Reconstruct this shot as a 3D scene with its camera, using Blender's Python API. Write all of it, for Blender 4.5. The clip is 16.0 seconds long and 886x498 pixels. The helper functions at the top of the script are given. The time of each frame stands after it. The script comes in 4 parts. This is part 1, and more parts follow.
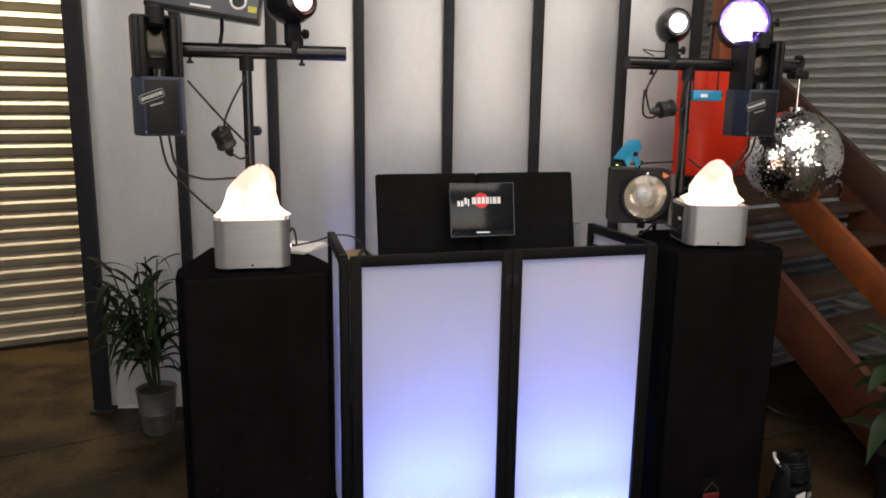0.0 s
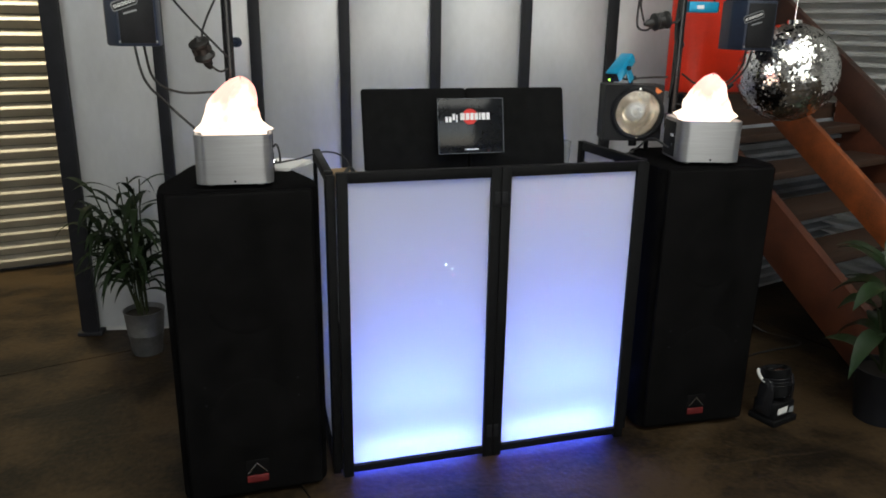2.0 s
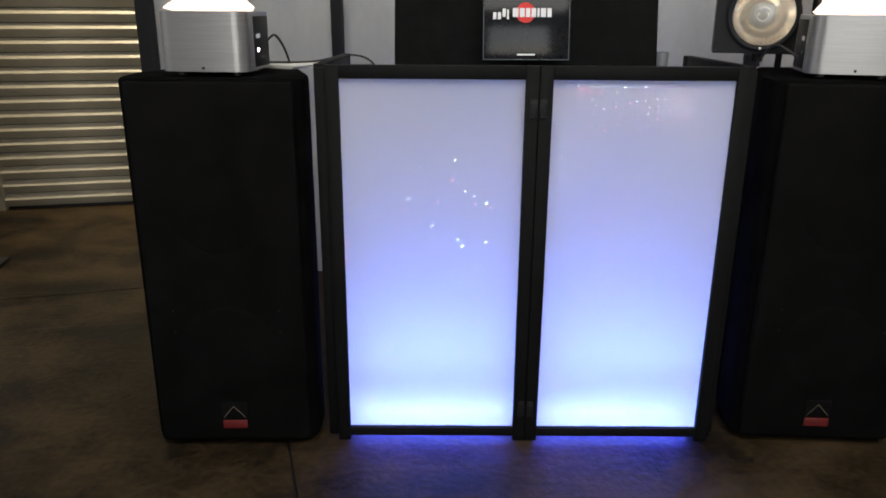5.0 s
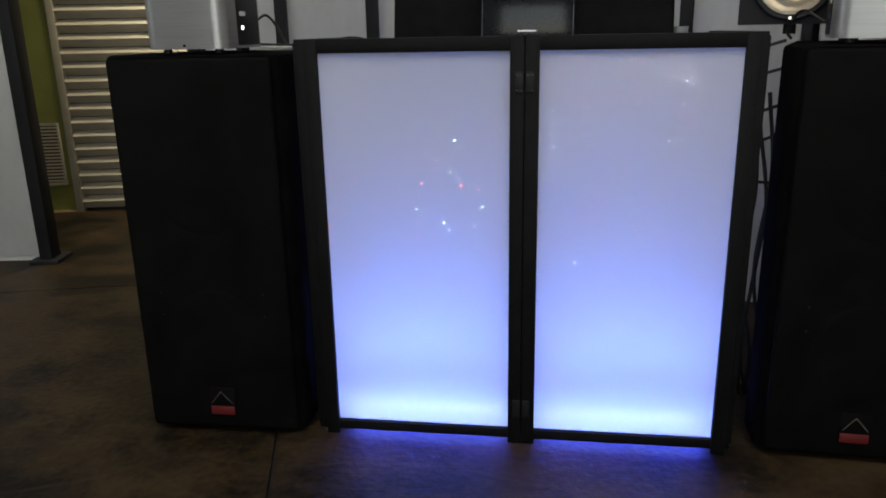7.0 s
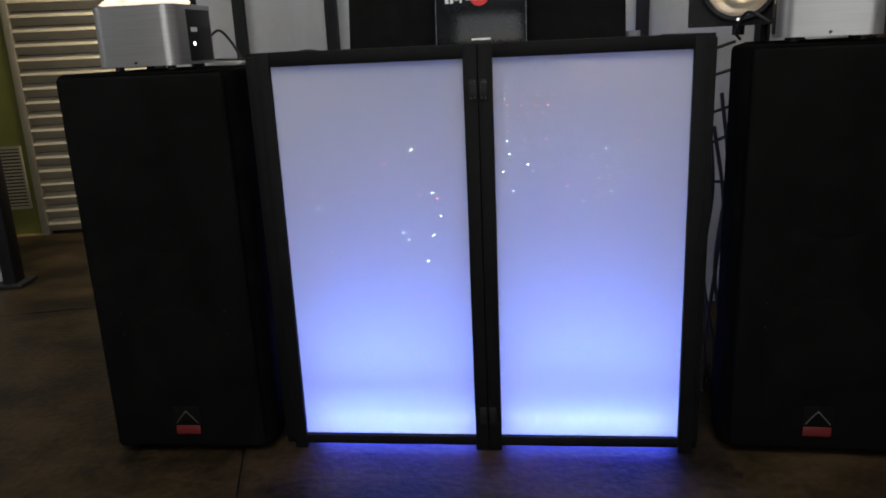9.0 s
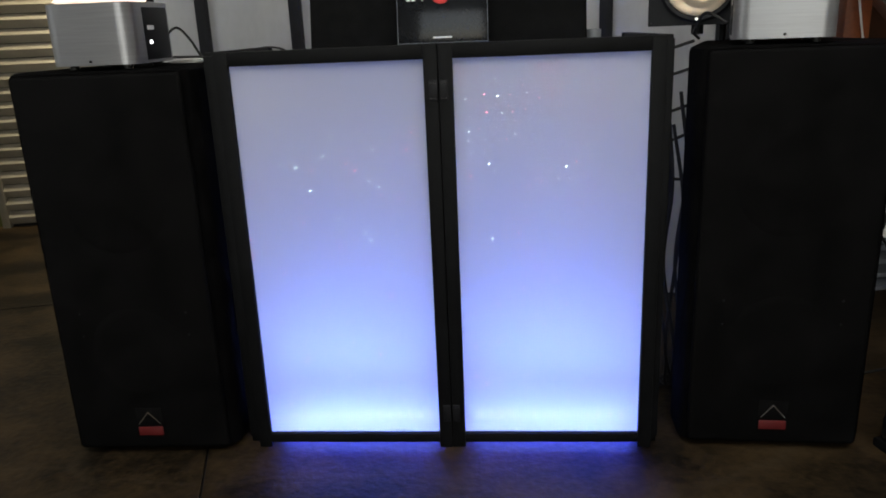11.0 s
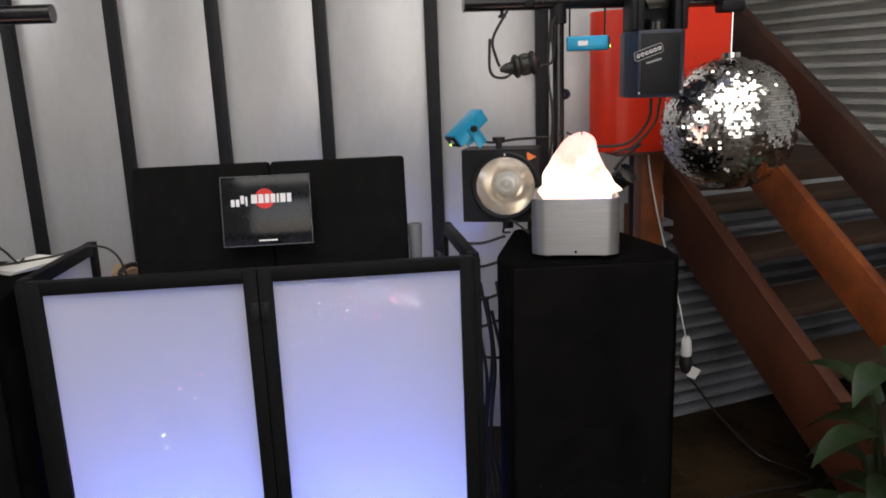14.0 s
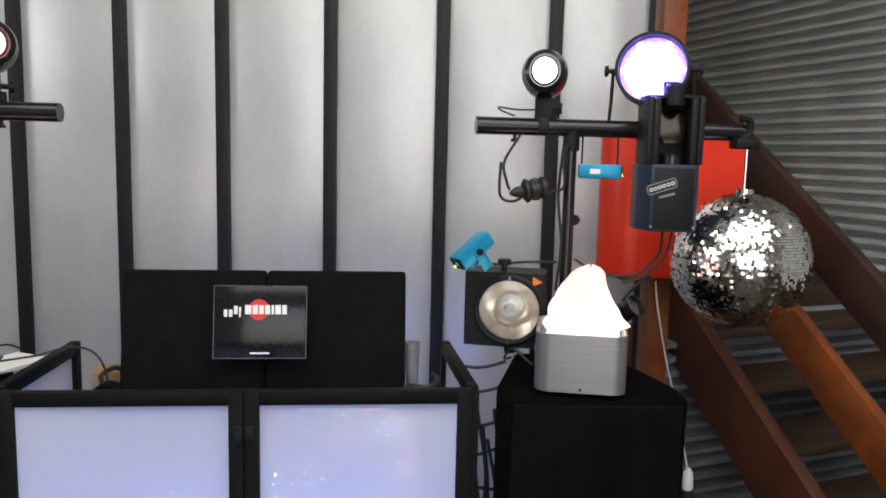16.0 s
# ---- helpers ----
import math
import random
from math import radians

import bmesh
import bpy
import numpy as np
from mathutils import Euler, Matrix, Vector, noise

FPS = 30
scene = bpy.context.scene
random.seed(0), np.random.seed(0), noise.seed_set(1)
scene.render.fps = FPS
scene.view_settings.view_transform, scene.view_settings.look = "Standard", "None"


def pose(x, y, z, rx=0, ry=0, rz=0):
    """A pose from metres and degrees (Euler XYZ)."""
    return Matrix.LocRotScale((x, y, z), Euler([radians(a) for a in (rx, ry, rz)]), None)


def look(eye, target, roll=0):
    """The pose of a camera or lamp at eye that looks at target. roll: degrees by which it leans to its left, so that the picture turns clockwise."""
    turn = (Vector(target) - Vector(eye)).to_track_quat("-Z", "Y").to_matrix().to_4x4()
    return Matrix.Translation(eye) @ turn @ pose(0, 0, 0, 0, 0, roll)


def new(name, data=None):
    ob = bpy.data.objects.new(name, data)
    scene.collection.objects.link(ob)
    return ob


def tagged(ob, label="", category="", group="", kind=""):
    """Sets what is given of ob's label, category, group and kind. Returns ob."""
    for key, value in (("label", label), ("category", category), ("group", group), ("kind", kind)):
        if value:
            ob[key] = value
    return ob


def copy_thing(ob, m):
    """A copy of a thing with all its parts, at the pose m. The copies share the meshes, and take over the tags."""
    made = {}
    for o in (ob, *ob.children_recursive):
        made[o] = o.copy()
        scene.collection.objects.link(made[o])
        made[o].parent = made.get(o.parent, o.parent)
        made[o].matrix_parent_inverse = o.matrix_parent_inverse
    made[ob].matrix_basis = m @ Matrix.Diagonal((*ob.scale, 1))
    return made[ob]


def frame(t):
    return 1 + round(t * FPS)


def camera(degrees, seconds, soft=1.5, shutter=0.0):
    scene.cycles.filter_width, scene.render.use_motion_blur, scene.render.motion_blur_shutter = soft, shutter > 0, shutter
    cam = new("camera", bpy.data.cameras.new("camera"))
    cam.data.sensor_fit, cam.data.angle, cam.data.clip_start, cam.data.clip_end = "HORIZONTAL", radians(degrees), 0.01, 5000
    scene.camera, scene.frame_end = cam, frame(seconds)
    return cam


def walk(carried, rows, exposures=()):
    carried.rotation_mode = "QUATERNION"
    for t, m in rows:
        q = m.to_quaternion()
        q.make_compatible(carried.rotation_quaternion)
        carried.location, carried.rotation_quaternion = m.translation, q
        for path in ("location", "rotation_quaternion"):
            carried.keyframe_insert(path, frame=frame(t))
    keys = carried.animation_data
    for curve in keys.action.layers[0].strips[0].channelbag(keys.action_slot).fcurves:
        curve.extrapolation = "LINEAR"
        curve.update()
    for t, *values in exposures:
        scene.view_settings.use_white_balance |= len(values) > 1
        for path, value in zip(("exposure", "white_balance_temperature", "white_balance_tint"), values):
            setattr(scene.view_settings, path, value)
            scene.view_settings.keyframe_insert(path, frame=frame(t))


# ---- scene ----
cam = camera(61.0, 16.0, soft=1.8)
METRES, EYE, TILT, LEAN, TURN = 2.15, 1.75, 0.0, 0.0, -15.5
ROWS = [
    (0.0, 0.0, 0.0, 0.0, 0.15, -11.32, -0.77),
    (0.5, 0.0023, 0.0086, -0.0068, -0.08, -12.83, -0.72),
    (1.0, 0.0022, 0.0124, -0.0108, -0.31, -14.64, -0.89),
    (1.5, 0.0018, 0.014, -0.0159, -0.5, -15.84, -0.96),
    (2.0, 0.0034, 0.016, -0.0216, -0.65, -16.84, -0.83),
    (2.5, 0.0062, 0.021, -0.0273, -0.36, -17.39, -0.75),
    (3.0, 0.0089, 0.0478, -0.0462, 0.92, -17.87, -0.43),
    (3.5, 0.0544, 0.0953, -0.0902, 3.42, -16.24, 0.67),
    (4.0, 0.1384, 0.1563, -0.1234, 6.81, -17.79, -0.37),
    (4.2, 0.1702, 0.1812, -0.1352, 8.96, -18.40, -0.68),
    (6.3, 0.3616, 0.3662, -0.2384, 19.94, -16.50, 1.17),
    (6.5, 0.3747, 0.3714, -0.2424, 20.51, -16.44, 1.14),
    (7.0, 0.4079, 0.3637, -0.2472, 23.48, -16.26, 1.05),
    (7.5, 0.4206, 0.3639, -0.2505, 23.4, -15.14, 1.44),
    (8.0, 0.4235, 0.3686, -0.2514, 23.13, -15.26, 2.02),
    (8.5, 0.4264, 0.3702, -0.2507, 22.57, -15.42, 2.42),
    (9.0, 0.4303, 0.3719, -0.251, 21.38, -15.47, 2.54),
    (11.3, 0.4501, 0.3825, -0.2265, 18.38, -16.73, 2.16),
    (11.5, 0.4556, 0.3854, -0.2195, 16.58, -15.86, 2.05),
    (12.0, 0.4721, 0.3977, -0.17, 13.79, -16.56, 1.75),
    (12.5, 0.4862, 0.4024, -0.1292, 12.41, -16.61, 1.84),
    (13.0, 0.5003, 0.4049, -0.0916, 11.83, -16.21, 2.56),
    (13.5, 0.5043, 0.4053, -0.0565, 10.28, -15.86, 2.71),
    (14.0, 0.5149, 0.4066, -0.0261, 9.54, -12.98, 2.11),
    (14.5, 0.5138, 0.4069, -0.0043, 7.93, -14.05, 1.28),
    (15.0, 0.5132, 0.414, 0.0131, 8.16, -14.47, 0.22),
    (15.5, 0.5093, 0.4303, 0.0264, 8.83, -10.74, 0.34),
    (16.0, 0.4991, 0.4531, 0.0303, 9.84, -7.09, -1.4),
]
walk(cam, [(t, pose(0, 0, EYE, TILT, LEAN, TURN) @ pose(METRES * x, METRES * y, METRES * z, 90 + pitch, roll, yaw)) for t, x, y, z, yaw, pitch, roll in ROWS],
     [(0.0, 0.18, 6800, 14), (0.5, 0.18, 6800, 14), (1.0, 0.12, 6500, 10), (1.5, 0.1, 6250, 5), (3.0, 0.2, 6200, 4), (4.2, 0.12, 6400, 9), (6.3, 0.0, 6300, 4), (7.0, -0.25, 6300, 4), (9.0, -0.42, 6300, 8), (11.5, -0.2, 6300, 5), (12.5, -0.2, 6200, 6), (13.5, -0.05, 6350, 12), (14.5, 0.2, 6500, 13), (15.2, 0.3, 6350, 10), (16.0, 0.35, 6200, 9)])

# ---- world and lights ----
world = bpy.data.worlds.new("world")
scene.world = world
world.use_nodes = True
wn = world.node_tree
sky = wn.nodes.new("ShaderNodeTexSky")
sky.sky_type, sky.sun_disc = "NISHITA", False
sky.sun_elevation, sky.sun_rotation = radians(40), radians(160)
wn.links.new(sky.outputs[0], wn.nodes["Background"].inputs[0])
wn.nodes["Background"].inputs[1].default_value = 0.1


def lamp(name, kind, m, power, colour, **more):
    data = bpy.data.lights.new(name, kind)
    data.energy, data.color = power, colour
    if kind == "AREA":
        data.shape, data.size, data.size_y = "RECTANGLE", more["sx"], more["sy"]
        if "spread" in more:
            data.spread = radians(more["spread"])
    if kind in ("POINT", "SPOT"):
        data.shadow_soft_size = more.get("r", 0.05)
    if kind == "SPOT":
        data.spot_size, data.spot_blend = radians(more["cone"]), more.get("blend", 0.3)
    ob = new(name, data)
    ob.matrix_world = m
    return ob


# daylight through the wide door behind the camera
lamp("door_daylight", "AREA", look((1.2, -4.4, 2.0), (1.2, 4, 1.7)), 80, (1.0, 0.97, 0.93), sx=5.0, sy=3.2)
# added fill lamp from the west, no known source; brightens iron wall and ball
lamp("west_fill", "AREA", look((-5.95, 0.2, 3.1), (0, 0.6, 2.4)), 58, (1.0, 0.97, 0.92), sx=4.2, sy=1.6)
# roof light above the hall
lamp("roof_daylight", "AREA", look((1.4, 0.4, 4.5), (1.4, 0.7, 0)), 285, (1.0, 0.95, 0.87), sx=5.6, sy=5.4)
# star pattern of the laser projector, which fires at the back of the screens
star = lamp("laser_beams", "SPOT", look((1.565, 2.862, 1.47), (1.05, 2.585, 0.80)), 650, (1, 1, 1), r=0.0, cone=52, blend=0.5)
star.data.use_nodes = True
nt = star.data.node_tree
tco, vor, les, mul, hue = [nt.nodes.new(k) for k in ("ShaderNodeTexCoord", "ShaderNodeTexVoronoi", "ShaderNodeMath", "ShaderNodeMath", "ShaderNodeValToRGB")]
vor.voronoi_dimensions = "2D"
vor.inputs["Scale"].default_value, vor.inputs["Randomness"].default_value = 32, 0.6
les.operation, les.inputs[1].default_value = "LESS_THAN", 0.036
mul.operation, mul.inputs[1].default_value = "MULTIPLY", 3.2
parts_, flat, dx_, dy_, patch, keep = [nt.nodes.new(k) for k in ("ShaderNodeSeparateXYZ", "ShaderNodeCombineXYZ", "ShaderNodeMath", "ShaderNodeMath", "ShaderNodeTexNoise", "ShaderNodeMath")]
dx_.operation = dy_.operation = "DIVIDE"
nt.links.new(tco.outputs["Normal"], parts_.inputs[0])
for axis, node in (("X", dx_), ("Y", dy_)):
    nt.links.new(parts_.outputs[axis], node.inputs[0])
    nt.links.new(parts_.outputs["Z"], node.inputs[1])
    nt.links.new(node.outputs[0], flat.inputs[axis])
nt.links.new(flat.outputs[0], vor.inputs["Vector"])
# the pattern comes in clusters
patch.inputs["Scale"].default_value, patch.inputs["Detail"].default_value = 3.2, 1
nt.links.new(flat.outputs[0], patch.inputs["Vector"])
keep.operation, keep.inputs[1].default_value = "GREATER_THAN", 0.44
nt.links.new(patch.outputs[0], keep.inputs[0])
both = nt.nodes.new("ShaderNodeMath")
both.operation = "MULTIPLY"
nt.links.new(vor.outputs["Distance"], les.inputs[0])
nt.links.new(les.outputs[0], both.inputs[0])
nt.links.new(keep.outputs[0], both.inputs[1])
nt.links.new(both.outputs[0], mul.inputs[0])
nt.links.new(vor.outputs["Color"], hue.inputs[0])
hue.color_ramp.interpolation = "CONSTANT"
hue.color_ramp.elements[0].color, hue.color_ramp.elements[1].color, hue.color_ramp.elements[1].position = (1, 0.10, 0.12, 1), (0.7, 1.0, 0.85, 1), 0.45
nt.links.new(hue.outputs[0], nt.nodes["Emission"].inputs["Color"])
nt.links.new(mul.outputs[0], nt.nodes["Emission"].inputs["Strength"])
# warm lamp in the side room, in front of the shutter
lamp("side_room_light", "AREA", look((-1.25, 5.25, 3.1), (-1.3, 5.5, 0.6)), 29, (1.0, 0.83, 0.55), sx=0.5, sy=0.25, spread=100)


# ---- materials ----
def mat(name, colour, rough=0.6, metal=0.0, vary=0.15, scale=8.0, fine=120.0, bump=0.1, tint=None, stretch=(1, 1, 1), spec=0.5, per_piece=0.0, coat=0.0, warp=0.0, lo=0.3, hi=0.7):
    m = bpy.data.materials.new(name)
    m.use_nodes = True
    nt = m.node_tree
    n, l = nt.nodes, nt.links
    b = n["Principled BSDF"]
    b.inputs["Roughness"].default_value, b.inputs["Metallic"].default_value = rough, metal
    b.inputs["Specular IOR Level"].default_value = spec
    b.inputs["Coat Weight"].default_value = coat
    tc, mp = n.new("ShaderNodeTexCoord"), n.new("ShaderNodeMapping")
    mp.inputs["Scale"].default_value = stretch
    l.new(tc.outputs["Object"], mp.inputs[0])
    big, small = n.new("ShaderNodeTexNoise"), n.new("ShaderNodeTexNoise")
    big.inputs["Scale"].default_value, big.inputs["Detail"].default_value, big.inputs["Roughness"].default_value = scale, 6, 0.65
    small.inputs["Scale"].default_value, small.inputs["Detail"].default_value = fine, 3
    for tex in (big, small):
        l.new(mp.outputs[0], tex.inputs["Vector"])
    ramp = n.new("ShaderNodeValToRGB")
    dark = tint or tuple(c * (1 - 2 * vary) for c in colour)
    light = tuple(min(1, c * (1 + vary)) for c in colour)
    ramp.color_ramp.elements[0].color, ramp.color_ramp.elements[0].position = (*dark, 1), lo
    ramp.color_ramp.elements[1].color, ramp.color_ramp.elements[1].position = (*light, 1), hi
    mix = n.new("ShaderNodeMath")
    mix.operation = "MULTIPLY_ADD"
    mix.inputs[1].default_value = 0.3
    l.new(small.outputs[0], mix.inputs[0])
    sub = n.new("ShaderNodeMath")
    sub.operation = "SUBTRACT"
    sub.inputs[1].default_value = 0.15
    l.new(big.outputs[0], sub.inputs[0])
    l.new(sub.outputs[0], mix.inputs[2])
    last = mix.outputs[0]
    if per_piece:
        info, add = n.new("ShaderNodeObjectInfo"), n.new("ShaderNodeMath")
        add.operation = "MULTIPLY_ADD"
        add.inputs[1].default_value = per_piece
        l.new(info.outputs["Random"], add.inputs[0])
        l.new(last, add.inputs[2])
        last = add.outputs[0]
    l.new(last, ramp.inputs[0])
    l.new(ramp.outputs[0], b.inputs["Base Color"])
    rr = n.new("ShaderNodeMapRange")
    rr.inputs["To Min"].default_value, rr.inputs["To Max"].default_value = max(0.02, rough * 0.8), min(1, rough * 1.2)
    l.new(big.outputs[0], rr.inputs[0])
    l.new(rr.outputs[0], b.inputs["Roughness"])
    if bump:
        bp = n.new("ShaderNodeBump")
        bp.inputs["Strength"].default_value, bp.inputs["Distance"].default_value = bump, 0.004
        l.new(small.outputs[0], bp.inputs["Height"])
        l.new(bp.outputs[0], b.inputs["Normal"])
        if warp:
            wp = n.new("ShaderNodeBump")
            wp.inputs["Strength"].default_value, wp.inputs["Distance"].default_value = warp, 0.03
            wave = n.new("ShaderNodeTexNoise")
            wave.inputs["Scale"].default_value, wave.inputs["Detail"].default_value = scale, 0
            l.new(mp.outputs[0], wave.inputs["Vector"])
            l.new(wave.outputs[0], wp.inputs["Height"])
            l.new(wp.outputs[0], bp.inputs["Normal"])
    return m


def glow(name, colour, strength):
    m = bpy.data.materials.new(name)
    m.use_nodes = True
    b = m.node_tree.nodes["Principled BSDF"]
    b.inputs["Base Color"].default_value = (*colour, 1)
    b.inputs["Emission Color"].default_value = (*colour, 1)
    b.inputs["Emission Strength"].default_value = strength
    return m


M_WHITE = mat("white_cladding", (0.63, 0.63, 0.635), 0.33, 0.32, vary=0.05, scale=2.2, fine=40, bump=0.015, spec=0.6, warp=0.2, stretch=(1, 1, 0.5))
M_BATTEN = mat("dark_batten", (0.013, 0.013, 0.016), 0.5, vary=0.2, spec=0.3)
M_FLOOR = mat("concrete_floor", (0.0285, 0.0180, 0.0080), 0.55, vary=0.40, scale=2.1, fine=38, bump=0.5, spec=0.2, lo=0.40, hi=0.60)
# pale wandering scratches and cracks in the floor
fn, fl_ = M_FLOOR.node_tree.nodes, M_FLOOR.node_tree.links
f_co, f_map, f_noise, f_push, f_cell, f_edge, f_fade, f_mul, f_mix = [fn.new("ShaderNode" + k) for k in ("TexCoord", "Mapping", "TexNoise", "VectorMath", "TexVoronoi", "MapRange", "TexNoise", "Math", "Mix")]
f_map.inputs["Scale"].default_value, f_map.inputs["Rotation"].default_value = (0.7, 2.2, 1), (0, 0, radians(24))
f_noise.inputs["Scale"].default_value, f_noise.inputs["Detail"].default_value = 2.0, 3
f_fade.inputs["Scale"].default_value = 1.7
f_push.operation, f_push.inputs["Scale"].default_value = "SCALE", 0.35
f_add = fn.new("ShaderNodeVectorMath")
f_cell.feature, f_cell.inputs["Scale"].default_value = "DISTANCE_TO_EDGE", 1.1
for sock, v in zip(("From Min", "From Max", "To Min", "To Max"), (0.004, 0.022, 0.65, 0.0)):
    f_edge.inputs[sock].default_value = v
f_mul.operation = "MULTIPLY"
f_mix.data_type = "RGBA"
f_mix.inputs[7].default_value = (0.046, 0.033, 0.019, 1)
old = M_FLOOR.node_tree.nodes["Principled BSDF"].inputs["Base Color"].links[0].from_socket
fl_.new(f_co.outputs["Object"], f_map.inputs[0])
fl_.new(f_co.outputs["Object"], f_noise.inputs["Vector"])
fl_.new(f_co.outputs["Object"], f_fade.inputs["Vector"])
fl_.new(f_noise.outputs["Color"], f_push.inputs[0])
fl_.new(f_map.outputs[0], f_add.inputs[0])
fl_.new(f_push.outputs[0], f_add.inputs[1])
fl_.new(f_add.outputs[0], f_cell.inputs["Vector"])
fl_.new(f_cell.outputs["Distance"], f_edge.inputs["Value"])
fl_.new(f_edge.outputs[0], f_mul.inputs[0])
fl_.new(f_fade.outputs[0], f_mul.inputs[1])
fl_.new(f_mul.outputs[0], f_mix.inputs[0])
fl_.new(old, f_mix.inputs[6])
fl_.new(f_mix.outputs[2], fn["Principled BSDF"].inputs["Base Color"])
M_SHUT = mat("cream_shutter_steel", (0.33, 0.30, 0.245), 0.45, vary=0.1, scale=3, bump=0.05)
M_GREEN = mat("olive_wall_paint", (0.16, 0.17, 0.035), 0.7, vary=0.15, scale=2)
M_HALL = mat("hall_wall_paint", (0.68, 0.67, 0.64), 0.8, vary=0.1, scale=1.5)
M_DARKWALL = mat("dark_brown_boards", (0.05, 0.03, 0.022), 0.8, vary=0.2, scale=3)
M_CORR = mat("galvanised_corrugated_iron", (0.54, 0.54, 0.53), 0.45, 0.0, vary=0.14, scale=2.5, bump=0.05)
# darker copy of M_CORR: shade under the stairs put into the colour, plus blotches
M_CORRSHADE = mat("shaded_corrugated_iron", (0.22, 0.235, 0.26), 0.55, 0.0, vary=0.3, scale=2.2, tint=(0.09, 0.08, 0.075), bump=0.1)
M_RUST = mat("red_oxide_steel", (0.080, 0.023, 0.0095), 0.5, vary=0.3, scale=6, tint=(0.055, 0.015, 0.007), bump=0.15)
# orange-brown of the middle rail; on the column it also carries painted warm light
M_ORANGE = mat("orange_brown_lit_oxide", (0.21, 0.052, 0.010), 0.42, vary=0.3, scale=5, tint=(0.10, 0.026, 0.008), bump=0.12)
# darker brown than the rest of the stair, for the top rail only
M_DARKRAIL = mat("dark_brown_rail", (0.035, 0.014, 0.008), 0.5, vary=0.3, scale=6, bump=0.15)
M_TREAD = mat("worn_timber_tread", (0.042, 0.021, 0.012), 0.6, vary=0.4, scale=4, stretch=(1, 8, 8), bump=0.2, per_piece=0.15)
M_REDBOX = mat("red_enamel", (0.80, 0.035, 0.008), 0.4, vary=0.08, scale=3, bump=0.02)
M_CARPET = mat("black_speaker_carpet", (0.0036, 0.0034, 0.0036), 1.0, vary=0.4, scale=9, fine=400, bump=0.5, spec=0.03)
M_GRILLE = mat("black_steel_grille", (0.0034, 0.0031, 0.0032), 0.75, vary=0.45, scale=7, fine=500, bump=0.5, spec=0.08)
M_BLACK = mat("black_powder_coat", (0.009, 0.009, 0.011), 0.5, vary=0.25, scale=12, bump=0.08, spec=0.25)
M_FRAME = mat("black_frame_paint", (0.0045, 0.0045, 0.005), 0.6, vary=0.3, scale=14, bump=0.08, spec=0.15)
M_FELT = mat("black_felt", (0.006, 0.006, 0.006), 1.0, vary=0.3, scale=15, fine=300, bump=0.4, spec=0.1)
M_TUBE = mat("black_gloss_tube", (0.012, 0.012, 0.014), 0.22, vary=0.2, scale=12, bump=0.03)
M_CABLE = mat("black_rubber_cable", (0.012, 0.011, 0.010), 0.5, vary=0.1)
M_ALU = mat("brushed_aluminium", (0.40, 0.40, 0.41), 0.38, 0.85, vary=0.06, scale=6, fine=90, stretch=(1, 1, 30), bump=0.025)
M_CHROME = mat("chrome", (0.8, 0.8, 0.8), 0.1, 1.0, vary=0.03, bump=0)
# warm reflection of the flame lamp is put into the reflector's colour
M_REFL = mat("hammered_flame_tinted", (1.0, 0.89, 0.78), 0.16, 1.0, vary=0.05, fine=32, bump=0.12)
M_TINTMIR = mat("tinted_mirror", (0.035, 0.032, 0.027), 0.2, 0.9, bump=0)
M_NAVY = mat("dark_blue_grey_enamel", (0.015, 0.024, 0.050), 0.4, vary=0.15, bump=0.04)
M_GREYBOX = mat("grey_enamel", (0.10, 0.11, 0.125), 0.45, vary=0.12, bump=0.04)
M_BLUE = mat("cyan_blue_enamel", (0.015, 0.30, 0.52), 0.3, 0.3, vary=0.1, bump=0.02)
M_PRINTW = mat("white_print", (0.8, 0.8, 0.8), 0.5, vary=0.04, bump=0)
M_PRINTR = mat("red_print", (0.65, 0.02, 0.015), 0.5, vary=0.04, bump=0)
M_BADGE = mat("dark_red_badge", (0.11, 0.007, 0.007), 0.5, vary=0.1, bump=0)
M_CARD = mat("black_glossy_card", (0.010, 0.011, 0.013), 0.14, vary=0.2, scale=5, bump=0.02, spec=0.35)
M_PAPER = mat("white_paper", (0.72, 0.71, 0.68), 0.8, vary=0.05)
M_LEAF = mat("palm_leaf", (0.009, 0.017, 0.005), 0.6, spec=0.15, vary=0.35, scale=12, per_piece=0.2)
M_LEAF2 = mat("broad_leaf", (0.011, 0.024, 0.007), 0.4, vary=0.35, scale=9, per_piece=0.25)
M_ZINC = mat("zinc_bucket", (0.26, 0.26, 0.26), 0.4, 0.8, vary=0.15, scale=10)
M_SOIL = mat("potting_soil", (0.02, 0.014, 0.01), 0.95, vary=0.3, scale=40)
M_STEM = mat("plant_stem", (0.022, 0.028, 0.010), 0.7, spec=0.2)
M_CARDBOARD = mat("brown_cardboard", (0.36, 0.24, 0.13), 0.8, vary=0.1)
M_PLASTIC = mat("clear_grey_plastic", (0.22, 0.23, 0.24), 0.25, vary=0.1)
M_GREENGLOW = glow("green_status_light", (0.5, 1.0, 0.1), 3)
M_TILE = mat("mirror_tile", (0.97, 0.96, 0.93), 0.12, 1.0, vary=0.03, bump=0)
M_HOT = glow("white_lamp_lens", (1.0, 0.93, 0.95), 6)
M_HOTRED = glow("pink_lamp_lens", (1.0, 0.45, 0.42), 4)
M_UV = glow("violet_led", (0.46, 0.34, 1.0), 5)
M_UVPLATE = glow("violet_lit_plate", (0.30, 0.19, 1.0), 1.8)
M_LED = glow("blue_led_lens", (0.55, 0.62, 1.0), 10)

